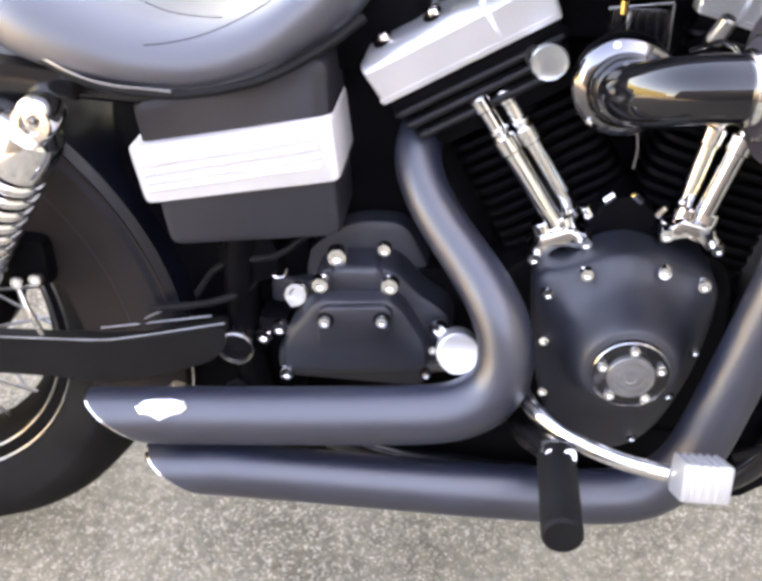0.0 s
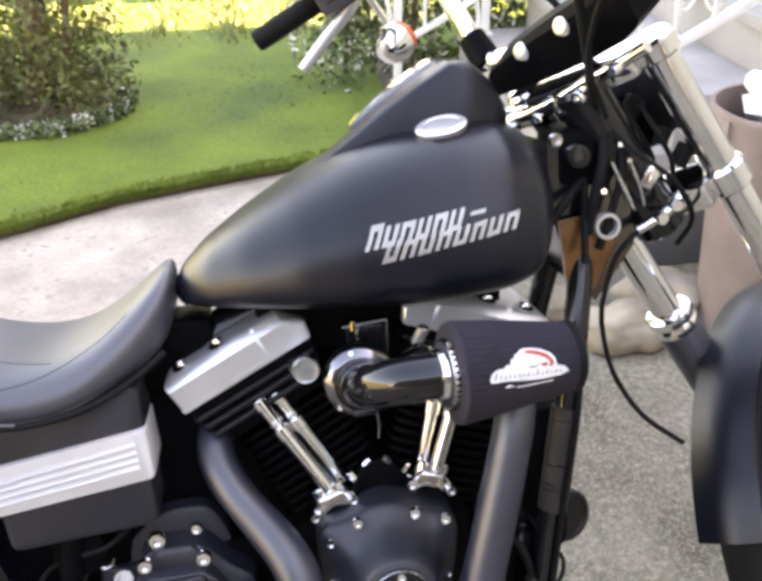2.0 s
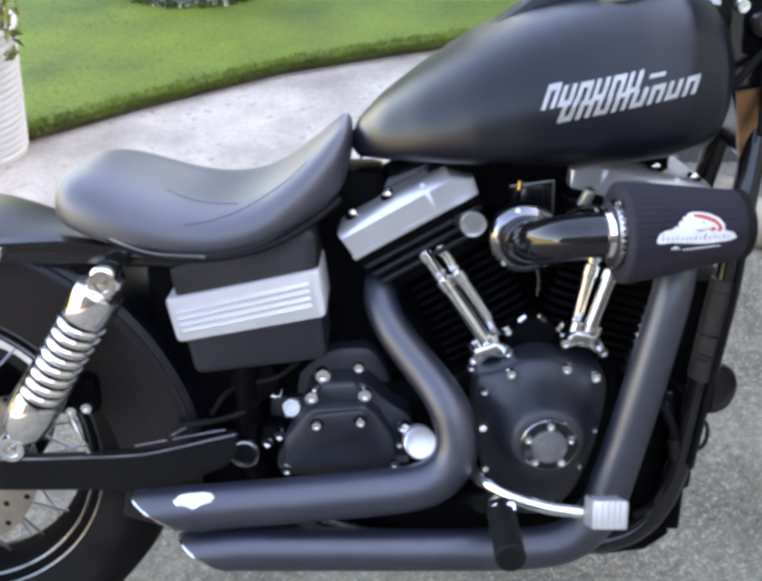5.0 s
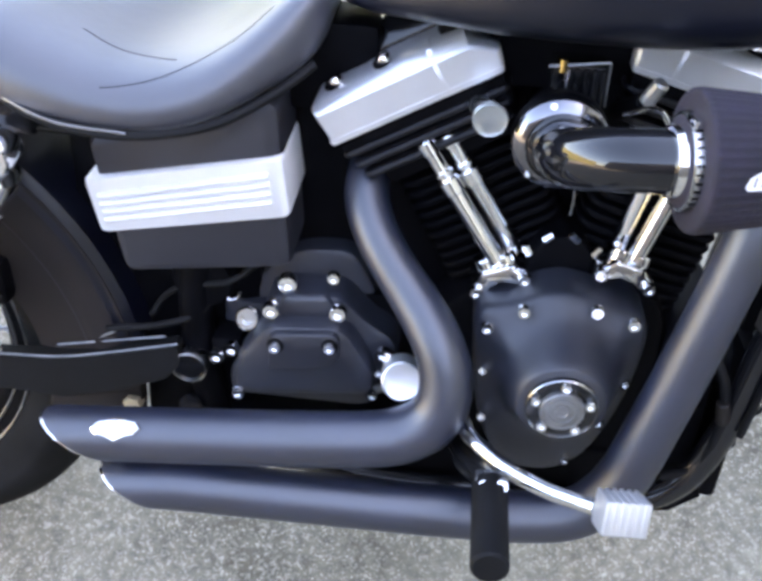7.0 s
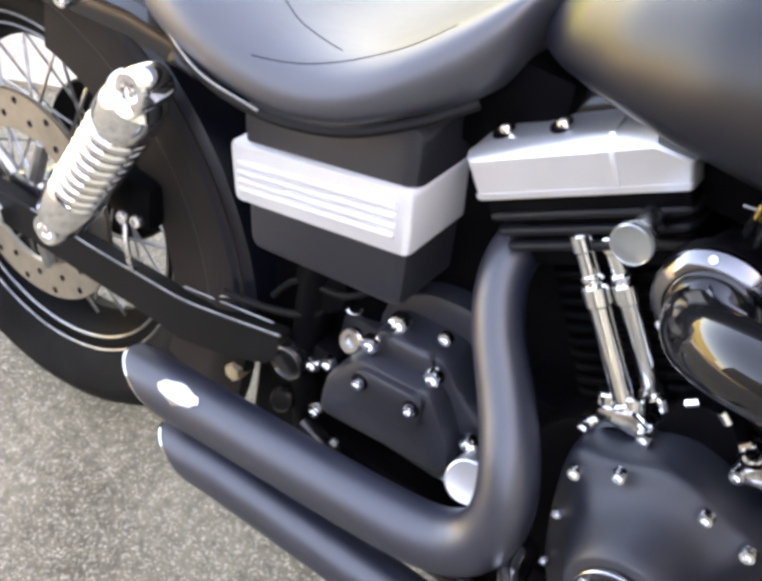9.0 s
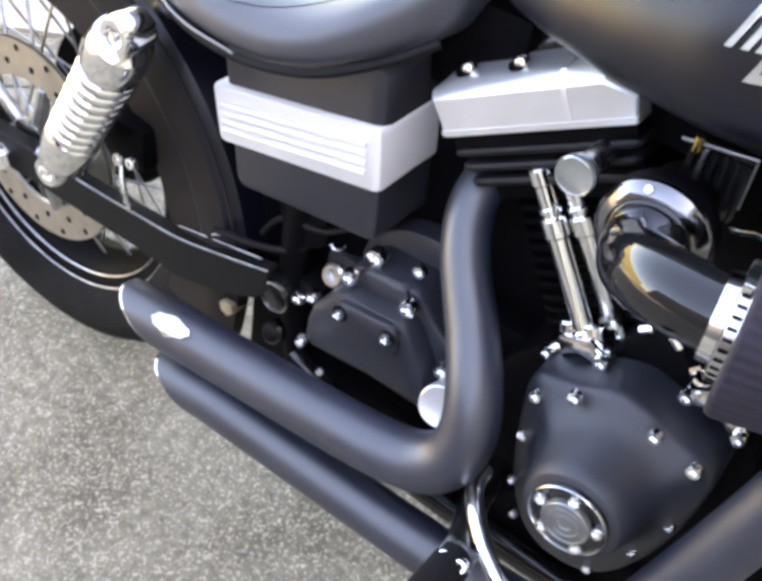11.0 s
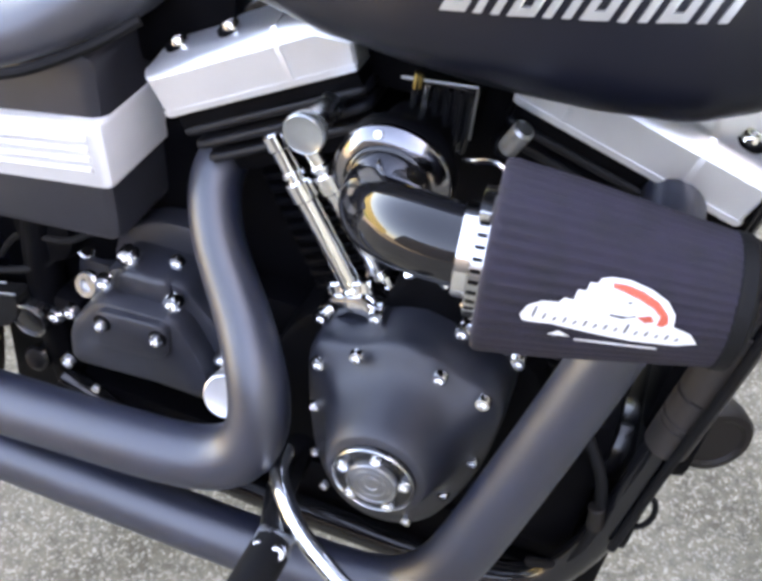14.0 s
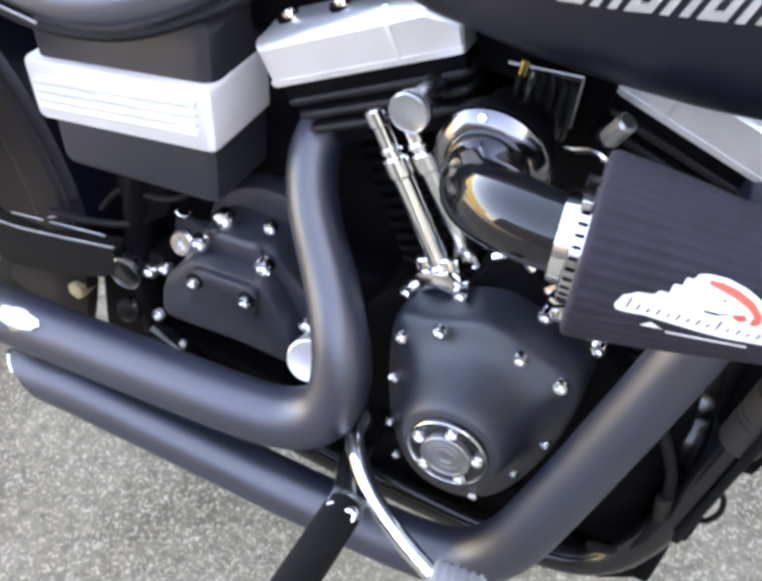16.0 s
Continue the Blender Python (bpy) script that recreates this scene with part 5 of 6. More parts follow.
# headlamp and visor, from behind
lamp = part("headlamp", turned([(0.025, -0.045), (0.043, -0.038), (0.055, -0.016), (0.060, 0.04), (0.057, 0.05), (0.046, 0.056), (0.001, 0.06)], front(-0.014, 0.055, 0.105), ahead, 36), FINS, bike, "black headlamp shell")
for w, f, d, k in ((0.030, -0.004, 0.075, 0.9), (0.012, -0.010, 0.100, 0.7), (0.046, 0.0, 0.120, 0.6), (0.055, 0.002, 0.150, 0.8)):
    part("wire_connector", block(-0.012 * k, 0.012 * k, -0.008, 0.008, -0.018 * k, 0.018 * k, 0.003, m=Matrix.Translation(front(w, f, d)) @ pose(0, 0, 0, 10, 30 * k, 20)), RUBBER, lamp, "black wire connector")
for w, f, d in ((0.0, -0.012, 0.06), (0.030, -0.012, 0.06), (0.050, -0.010, 0.07)):
    part("lamp_wire", tube([front(w, f, d), front(w + 0.012, f - 0.012, d + 0.035), front(w + 0.004, f - 0.006, d + 0.075), front(w - 0.02, f, d + 0.11)], 0.0032, 8), RUBBER, lamp, "black lamp wire")
part("riser_cover", loft([[front(w, f, d) for f, d in ((-0.038, low), (-0.040, low - 0.010), (-0.036, top * 0.86), (-0.028, top), (-0.010, top - 0.003), (0.004, top * 0.9), (0.010, low - 0.012), (0.010, low))]
                          for w, low, top in ((-0.108, 0.000, -0.026), (-0.098, -0.001, -0.036), (-0.06, -0.002, -0.048), (0.0, -0.005, -0.062), (0.055, -0.011, -0.072), (0.100, -0.019, -0.080), (0.122, -0.028, -0.078), (0.129, -0.036, -0.070))]), FINS, bike, "black riser cover", angle=30)
for w, d in ((-0.034, -0.044), (0.036, -0.056)):
    part("cover_screw_cap", turned([(0.0118, -0.006), (0.0105, 0.002), (0.009, 0.004), (0.001, 0.005)], front(w, -0.036, d), -ahead - dn * 0.6, 20), ALU, bike, "bright round cap")
lip = part("clamp_lip", tube([front(-0.114, -0.038, 0.012), front(-0.040, -0.038, 0.012), front(0.045, -0.036, -0.001), front(0.110, -0.024, -0.012)], 0.0075, 12), CHROME, bike, "chrome clamp edge")
for w, d in ((-0.095, 0.013), (-0.055, 0.013), (-0.015, 0.009), (0.025, 0.002), (0.075, -0.006)):
    part("clamp_screw", turned([(0.0075, -0.004), (0.0075, 0.006), (0.006, 0.008), (0.001, 0.008)], front(w, -0.042, d), -ahead - dn * 0.3, 12), CHROME, lip)
part("gauge_rim", tube([front(-0.11, -0.046, 0.026), front(-0.07, -0.050, 0.026), front(-0.035, -0.050, 0.023)], 0.006, 10), DULL_CHROME, lip, "dull chrome rim")
part("clamp_edge", tube([front(-0.112, -0.050, 0.018), front(-0.060, -0.054, 0.014), front(-0.010, -0.054, 0.008), front(0.045, -0.050, -0.004)], 0.0095, 12), CHROME, lip, "chrome clamp underside")
for w, d in ((-0.085, 0.020), (-0.040, 0.018), (0.0, 0.013), (0.032, 0.004)):
    part("clamp_bolt", turned([(0.0095, -0.006), (0.0095, 0.005), (0.0075, 0.008), (0.004, 0.008), (0.003, 0.004), (0.001, 0.004)], front(w, -0.061, d), -ahead - dn * 0.2, 14), CHROME, lip, "chrome clamp bolt")
lip.matrix_basis = Matrix.Translation(dn * 0.013)
guide = part("cable_guide", block(-0.009, 0.009, -0.006, 0.006, -0.015, 0.015, 0.005, m=pose(0.333, -0.072, 0.898, 0, 32, 0)), CHROME, bike, "chrome cable guide")
tee = part("brake_tee", tube([(0.378, -0.070, 0.879), (0.366, -0.072, 0.863), (0.346, -0.072, 0.847), (0.322, -0.070, 0.833)], lambda t: 0.0085 - 0.003 * t, 12), CHROME, bike, "chrome brake line junction")
for x, z in ((0.364, 0.864), (0.347, 0.849)):
    part("banjo_bolt", turned([(0.009, -0.004), (0.009, 0.006), (0.007, 0.009), (0.001, 0.009)], (x, -0.078, z), FWD, 6), CHROME, tee)
part("guide_wire", tube([(0.284, -0.074, 0.917), (0.301, -0.076, 0.884), (0.315, -0.074, 0.859)], 0.0022, 8), DULL_CHROME, guide, "thin plated wire")
part("guide_wire", tube([(0.307, -0.074, 0.917), (0.320, -0.076, 0.886), (0.327, -0.074, 0.863)], 0.0018, 8), DULL_CHROME, guide)
part("bar_boot", rod(front(-0.108, -0.02, -0.034), front(-0.124, -0.006, -0.072), 0.021, 0.018, seg=18), FINS, bike, "black bar boot")
BAR = [(0.468, -0.023, -0.188), (0.43, 0.020, -0.185), (0.39, 0.052, -0.183), (0.35, 0.068, -0.184), (0.29, 0.072, -0.187), (0.240, 0.064, -0.185), (0.196, 0.047, -0.172), (0.164, 0.030, -0.148), (0.149, 0.018, -0.118), (0.128, 0.0, -0.085), (0.113, -0.018, -0.046), (0.06, -0.02, -0.035)]
bar = part("handlebar", tube([front(-s, f, d) for s, f, d in BAR] + [front(s, f, d) for s, f, d in BAR[::-1]], 0.0126, 16, 0.012), CHROME, bike, "chrome mini ape handlebar")
def soft(v):
    return math.copysign(abs(v) ** 0.72, v)


for sg in (-1, 1):
    a, b = front(0.478 * sg, -0.036, -0.189), front(0.398 * sg, 0.048, -0.184)
    part("grip", rod(a, b, 0.0175, seg=20), RUBBER, bar, "black rubber grip")
    c = front(0.372 * sg, 0.062, -0.186)
    sw = part("switch_pod", block(-0.040, 0.044, -0.034, 0.034, -0.036, 0.034, 0.012, m=Matrix.Translation(c) @ (b - a).to_track_quat("X", "Z").to_matrix().to_4x4()), WRINKLE, bar, "black switch housing")
    pm = Matrix.Translation(c) @ (b - a).to_track_quat("X", "Z").to_matrix().to_4x4()
    for k, (px, pz) in enumerate(((-0.018, 0.012), (-0.018, -0.012), (0.010, 0.010), (0.012, -0.012))):
        part("switch_button", block(-0.008, 0.008, -0.006, 0.006, -0.006, 0.006, 0.002, m=pm @ Matrix.Translation((px, -0.035, pz))), BATTERY, sw, "grey switch button")
    part("pod_seam", block(-0.041, 0.045, -0.0345, 0.0345, -0.001, 0.001, 0.0004, m=pm), RUBBER, sw)
    part("lever", tube([front(0.345 * sg, 0.060, -0.166), front(0.370 * sg, 0.046, -0.152), front(0.400 * sg, 0.010, -0.139), front(0.420 * sg, -0.022, -0.128), front(0.427 * sg, -0.034, -0.124)], lambda t: 0.0118 - 0.0034 * t, 12), ALU, bar, "polished control lever")
    part("lever_perch", block(-0.018, 0.018, -0.012, 0.012, -0.014, 0.014, 0.005, m=Matrix.Translation(front(0.345 * sg, 0.064, -0.168))), FRAME, bar, "black lever perch")
    mstem = c + Vector((0, 0, 0.02))
    top = front(0.37 * sg, 0.038, -0.229)
    mn = Vector((-0.50, -0.60, 0.62)).normalized()
    mu = Vector((1, -0.3 * sg, 0.25)) - mn * Vector((1, -0.3 * sg, 0.25)).dot(mn)
    mu.normalize()
    mv = mn.cross(mu)
    mir = part("mirror", loft([[top + mu * (0.060 * soft(math.cos(t)) * k) + mv * (0.042 * soft(math.sin(t)) * k) + mn * h for t in (2 * math.pi * j / 36 for j in range(36))]
                               for h, k in ((-0.028, 0.35), (-0.018, 0.8), (-0.006, 0.97), (0.0, 1.0), (0.002, 0.96))]), CHROME, bar, "chrome oval mirror")
    part("mirror_glass", loft([[top + mu * (0.057 * soft(math.cos(t))) + mv * (0.039 * soft(math.sin(t))) + mn * h for t in (2 * math.pi * j / 36 for j in range(36))] for h in (0.0022, 0.003)]), MIRROR, mir, "mirror glass")
    part("mirror_stem", tube([mstem, mstem + Vector((0, 0, 0.015)), top - mn * 0.02], 0.005, 10), CHROME, mir)
    sgp = front(0.33 * sg, 0.062, -0.081)
    sig = part("turn_signal", turned([(0.006, -0.04), (0.02, -0.034), (0.029, -0.015), (0.030, 0.0), (0.027, 0.004)], sgp, -ahead * -1, 24), CHROME, bar, "chrome bullet turn signal")
    part("signal_lens", turned([(0.027, 0.0), (0.026, 0.008), (0.018, 0.014), (0.001, 0.016)], sgp + ahead * 0.004, ahead, 24), AMBER, sig, "amber lens")
    part("signal_stalk", rod(sgp, front(0.335 * sg, 0.066, -0.175), 0.006, seg=10), CHROME, sig)
part("clutch_cable", tube([front(-0.34, 0.075, -0.185), front(-0.25, 0.06, -0.178), front(-0.151, 0.035, -0.157), front(-0.058, 0.03, -0.116), front(-0.017, 0.028, -0.064), front(-0.005, 0.02, 0.0), front(0.0, -0.05, 0.06), (0.25, -0.09, 0.80)], 0.0045, 8, 0.015), RUBBER, bike, "black clutch cable")
part("throttle_cable", tube([front(0.34, 0.06, -0.19), front(0.20, 0.0, -0.20), front(0.126, -0.055, -0.147), front(0.097, -0.055, -0.093), front(0.078, -0.055, -0.054), front(0.046, -0.055, 0.013), front(0.007, -0.055, 0.088), (0.222, -0.07, 0.86), (0.18, -0.06, 0.80)], 0.0054, 10, 0.015), RUBBER, bike, "black throttle cable")
part("switch_wire", tube([front(0.34, 0.05, -0.18), front(0.25, -0.03, -0.16), front(0.189, -0.06, -0.121), front(0.144, -0.06, -0.093), front(0.095, -0.06, -0.054), front(0.063, -0.06, -0.013), front(0.045, -0.058, 0.05)], 0.0032, 8, 0.015), RUBBER, bike, "thin black switch wire")
part("wire_loop", tube([front(0.03, -0.05, 0.06), front(0.05, -0.055, 0.10), front(0.075, -0.05, 0.15), front(0.07, -0.05, 0.20), front(0.03, -0.05, 0.235)], 0.0035, 8, 0.015), RUBBER, bike, "black wire loop")
part("brake_hose", tube([front(0.03, 0.0, 0.19), (0.323, -0.07, 0.832), (0.297, -0.07, 0.804), (0.284, -0.07, 0.758), (0.281, -0.07, 0.722), (0.298, -0.07, 0.656), (0.340, -0.07, 0.595), (0.398, -0.07, 0.552)], 0.0034, 8, 0.015), RUBBER, bike, "black brake hose")
part("hose_fitting", tube([front(-0.066, -0.036, 0.227), front(-0.02, -0.036, 0.214), front(0.02, -0.036, 0.200), front(0.032, -0.03, 0.18)], lambda t: 0.0075 + 0.004 * t, 12), CHROME, bike, "chrome hose junction")

# front wheel and fender, built straight and then steered with the fork
F_AX = fork(-0.020, 0.0, 0.764)
fw = wheel("front_wheel", Vector((0, 0, 0)), 0.335, 0.100, 0.250, 40, 0, label="black spoked front wheel")
steer = Matrix((FORK[1], -FORK[0], -FORK[2])).transposed().to_4x4() @ pose(0, 0, 0, 0, -33.0, 0)
steer.translation = F_AX
fw.matrix_basis = steer
ff = part("front_fender", arc_strip((0, 0, 0), 0.364, -10, 104, 0.047, 0.016), DENIM, bike, "matte black front fender")
ff.matrix_basis = steer


# small bright bits round the gearbox and the axle
part("wire_clip", tube([(-0.350, -0.050, 0.447), (-0.343, -0.052, 0.440), (-0.336, -0.052, 0.436), (-0.329, -0.050, 0.440), (-0.327, -0.050, 0.449)], 0.0024, 8), DULL_CHROME, bike, "bright wire clip")
part("mount_bolt", turned([(0.011, -0.02), (0.0115, 0.004), (0.010, 0.008), (0.001, 0.009)], (-0.445, -0.086, 0.309), FWD, 6), BRASS_DULL, bike, "tan plated mounting bolt")
part("brake_cap", turned([(0.013, -0.02), (0.0135, 0.003), (0.011, 0.006), (0.001, 0.0065)], (-0.378, -0.090, 0.315), (0, -1, 0.4), 24), FRAME, bike, "gloss black reservoir cap")
part("wiring", tube([(-0.30, -0.07, 0.50), (-0.33, -0.082, 0.48), (-0.37, -0.080, 0.47), (-0.40, -0.07, 0.45), (-0.42, -0.07, 0.42)], 0.0035, 8), RUBBER, bike, "black wiring")


# ---------------------------------------------------------------- the setting
def sheet(name, pts, z, material, label, category, depth=0.0):
    """A flat piece of ground from an outline; with a depth it is a slab."""
    bm = bmesh.new()
    if depth:
        add_loft(bm, [[(x, y, z - depth) for x, y in pts], [(x, y, z - 0.006) for x, y in pts], [(x * 0.9995, y * 0.9995, z) for x, y in pts]])
    else:
        bm.faces.new([bm.verts.new((x, y, z)) for x, y in pts])
    return tagged(part(name, bm, material, smooth=False), label, category, kind="structure")


sheet("ground", [(-600, -600), (600, -600), (600, 600), (-600, 600)], 0.0, ASPHALT, "worn grey asphalt drive with pale aggregate", "ground")
EDGE = [(-14, -3.9), (-6.0, -0.4), (-3.0, 1.0), (-1.9, 1.36), (-1.3, 1.71), (-1.0, 1.94), (-0.6, 2.2), (-0.2, 2.36), (0.15, 2.48), (0.45, 2.56)]
walk_pts = [(-14, -6.6), (-3.0, -0.35), (-1.0, 0.52), (0.1, 0.80), (0.42, 0.88), (0.45, 2.56)] + [(x, y - 0.0) for x, y in EDGE[::-1][1:]]
sheet("pavement", walk_pts, 0.012, CONCRETE, "pale concrete walkway with worn surface", "walkway", 0.05)
lawn_pts = EDGE + [(0.45, 4.0), (4.0, 4.0), (4.0, 7.4), (-14, 7.4)]
sheet("lawn_soil", lawn_pts, 0.048, TURF, "green turf under the lawn", "lawn", 0.08)
sheet("lawn_border", [(x, y - 0.008) for x, y in EDGE] + [(x, y + 0.05) for x, y in EDGE[::-1]], 0.034, SOIL, "dark soil edge of the lawn", "border", 0.05)
sheet("road", [(-40, 7.4), (40, 7.4), (40, 11.5), (-40, 11.5)], 0.010, ROAD, "grey road in shade", "road", 0.03)
sheet("far_lawn", [(-40, 11.5), (40, 11.5), (40, 60), (-40, 60)], 0.03, TURF, "far green lawn across the road", "lawn", 0.06)


def lawn_y(x):
    for (xa, ya), (xb, yb) in zip(EDGE, EDGE[1:]):
        if xa <= x <= xb:
            return ya + (yb - ya) * (x - xa) / (xb - xa)
    return 4.0


rng = np.random.default_rng(7)
NB = 50000
gx = rng.uniform(-3.4, 2.6, NB)
gy = 1.0 + 6.4 * rng.uniform(0, 1, NB) ** 1.35
ly = np.array([lawn_y(x) for x in gx])
keep = (gy > ly - 0.02 + 0.03 * np.sin(gx * 23) * rng.uniform(0, 1, NB)) & ((gx < 0.45) | (gy > 4.0))
gx, gy = gx[keep], gy[keep]
k = len(gx)
hgt = rng.uniform(0.003, 0.008, k) * (1 + 0.5 * np.sin(gx * 3.1 + 1.7 * np.sin(gy * 2.3)) * 0.6)
wd = rng.uniform(0.0025, 0.005, k) * (1 + gy * 0.18)
th = rng.uniform(0, 2 * np.pi, k)
bend = rng.uniform(-3.2, 3.2, (k, 2)) * hgt[:, None]
co = np.empty((k, 3, 3))
co[:, 0] = np.c_[gx - wd * np.cos(th), gy - wd * np.sin(th), np.full(k, 0.044)]
co[:, 1] = np.c_[gx + wd * np.cos(th), gy + wd * np.sin(th), np.full(k, 0.044)]
co[:, 2] = np.c_[gx + bend[:, 0], gy + bend[:, 1], 0.046 + hgt]
me = bpy.data.meshes.new("grass")
me.from_pydata(co.reshape(-1, 3).tolist(), [], np.arange(3 * k).reshape(-1, 3).tolist())
me.materials.append(GRASS)
tagged(new("grass", me), "short mown green grass with a ragged edge", "grass", kind="stuff")


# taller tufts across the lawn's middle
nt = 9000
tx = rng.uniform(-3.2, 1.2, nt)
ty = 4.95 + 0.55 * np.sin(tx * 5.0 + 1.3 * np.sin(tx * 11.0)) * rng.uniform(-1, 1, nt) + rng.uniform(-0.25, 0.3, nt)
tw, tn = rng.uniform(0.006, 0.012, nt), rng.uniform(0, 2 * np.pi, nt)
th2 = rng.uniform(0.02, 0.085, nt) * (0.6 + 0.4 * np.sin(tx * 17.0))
co = np.empty((nt, 3, 3))
co[:, 0] = np.c_[tx - tw * np.cos(tn), ty - tw * np.sin(tn), np.full(nt, 0.044)]
co[:, 1] = np.c_[tx + tw * np.cos(tn), ty + tw * np.sin(tn), np.full(nt, 0.044)]
co[:, 2] = np.c_[tx + rng.uniform(-0.03, 0.03, nt), ty + rng.uniform(-0.03, 0.03, nt), 0.046 + th2]
me = bpy.data.meshes.new("grass_tufts")
me.from_pydata(co.reshape(-1, 3).tolist(), [], np.arange(3 * nt).reshape(-1, 3).tolist())
# pale colour here whitens the strip the sun falls on
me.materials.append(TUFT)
tagged(new("grass_tufts", me), "grass tufts with the sunlit strip's glare in their colour", "grass", kind="stuff")


# longer grass that hangs over the edge of the walk
ne = 14000
ex = rng.uniform(-2.6, 0.45, ne)
eo = rng.uniform(-0.022, 0.075, ne)
ey = np.array([lawn_y(x) for x in ex]) + eo
eh = rng.uniform(0.012, 0.034, ne)
ew = rng.uniform(0.003, 0.006, ne)
ea = rng.uniform(0, 2 * np.pi, ne)
co = np.empty((ne, 3, 3))
co[:, 0] = np.c_[ex - ew * np.cos(ea), ey - ew * np.sin(ea), np.full(ne, 0.03)]
co[:, 1] = np.c_[ex + ew * np.cos(ea), ey + ew * np.sin(ea), np.full(ne, 0.03)]
co[:, 2] = np.c_[ex + rng.uniform(-0.03, 0.03, ne), ey - rng.uniform(-0.01, 0.045, ne), 0.032 + eh]
me = bpy.data.meshes.new("edge_grass")
me.from_pydata(co.reshape(-1, 3).tolist(), [], np.arange(3 * ne).reshape(-1, 3).tolist())
me.materials.append(EDGE_GRASS)
tagged(new("edge_grass", me), "darker long grass hanging over the walkway edge", "grass", kind="stuff")


def leaves(name, centres, size, count, material, parent, spread, seed, squash=1.0, label=""):
    """Many small leaves scattered in clumps."""
    r = np.random.default_rng(seed)
    c = np.array(centres, float)
    pick = r.integers(0, len(c), count)
    p = c[pick, :3] + np.clip(r.normal(0, 1, (count, 3)), -1.6, 1.6) * c[pick, 3:4] * spread * [1, 1, squash]
    p[:, 2] = np.maximum(p[:, 2], 0.03)
    a = r.normal(0, 1, (count, 3))
    a /= np.linalg.norm(a, axis=1)[:, None]
    b = np.cross(a, r.normal(0, 1, (count, 3)))
    b /= np.linalg.norm(b, axis=1)[:, None]
    s = r.uniform(0.6, 1.3, (count, 1)) * size
    n = np.cross(a, b)
    v = np.stack([p - a * s, p + b * s * 0.42 + n * s * 0.12, p + a * s, p - b * s * 0.42 + n * s * 0.12], 1)
    m = bpy.data.meshes.new(name)
    m.from_pydata(v.reshape(-1, 3).tolist(), [], np.arange(4 * count).reshape(-1, 4).tolist())
    m.materials.append(material)
    ob = new(name, m)
    if parent:
        ob.parent = parent
    return tagged(ob, label) if label else ob


# the tree with its flower bed
tree = empty("tree")
tagged(tree, "small multi-stemmed garden tree with light green leaves", "tree")
tree_at = Vector((-1.04, 3.32, 0))
tops = []
for i, (dx, dy, h, r) in enumerate(((0.0, 0.0, 2.4, 0.060), (-0.10, 0.06, 2.2, 0.030), (0.20, -0.05, 1.7, 0.016), (0.14, 0.15, 2.0, 0.020), (-0.26, -0.05, 1.7, 0.02))):
    a = tree_at + Vector((dx * 0.5, dy * 0.5, 0))
    b = tree_at + Vector((dx * 1.8, dy * 2.2, h))
    mid = a.lerp(b, 0.45) + Vector((0.05 * math.sin(i * 2.1), 0.04, 0))
    part("trunk", tube([a, mid, b], lambda t, r=r: r * (1 - 0.6 * t), 12, 0.06), BARK, tree, "brown bark trunk")
    for j in range(6):
        s = mid.lerp(b, j / 6)
        w = Vector((math.cos(j * 2.4 + i), math.sin(j * 2.4 + i), 0.25)) * random.uniform(0.18, 0.38)
        part("limb", tube([s, s + w * 0.5 + Vector((0, 0, 0.06)), s + w], lambda t, r=r: r * 0.3 * (1 - 0.7 * t), 6, 0.05), BARK, tree)
        tops.append((*(s + w), 0.20))
        tops.append((*(s + w + Vector((0.1 * math.sin(j), 0.1, -0.22))), 0.16))
for q in range(26):
    a = q * 2.39996
    rr = 0.20 + 0.22 * ((q * 7) % 5) / 5
    tops.append((tree_at.x + rr * math.cos(a), tree_at.y + rr * math.sin(a), 0.42 + 0.055 * q, 0.13))
leaves("crown", tops, 0.021, 15000, LEAF, tree, 0.62, 3, 1.0, "light green leafy crown")
low = [(tree_at.x + 0.24 * math.cos(a), tree_at.y - 0.04 + 0.24 * math.sin(a), 0.12 + 0.07 * (i % 4), 0.12) for i, a in enumerate(j * 0.7 for j in range(9))]
shrub = leaves("garden_shrub", low, 0.018, 4600, LEAF_BED, None, 0.8, 5)
tagged(shrub, "loose green shrub round the tree foot", "shrub", kind="stuff")
bed = bmesh.new()
add_loft(bed, [[(tree_at.x + r * math.cos(t) * 1.1, tree_at.y - 0.1 + r * math.sin(t) * 0.95, z) for t in (2 * math.pi * j / 40 for j in range(40))] for r, z in ((0.36, 0.018), (0.34, 0.05), (0.2, 0.07), (0.02, 0.075))])
tagged(part("flower_bed", bed, SOIL), "round bed of dark soil", "flower bed", kind="structure")
ringc = [(tree_at.x + 0.34 * math.cos(a), tree_at.y - 0.08 + 0.38 * math.sin(a), 0.075, 0.036) for a in (3.0 + i * 0.17 for i in range(21))]
fl = leaves("bed_flowers", ringc[::2], 0.014, 1500, PETAL, None, 0.62, 9, 0.7)
tagged(fl, "white flowers edging the round bed", "flowers", kind="stuff")
fg = leaves("flower_leaves", ringc, 0.018, 2200, LEAF_DARK, None, 0.9, 10, 0.6)
tagged(fg, "dark green leaves under the white flowers", "flowers", kind="stuff")

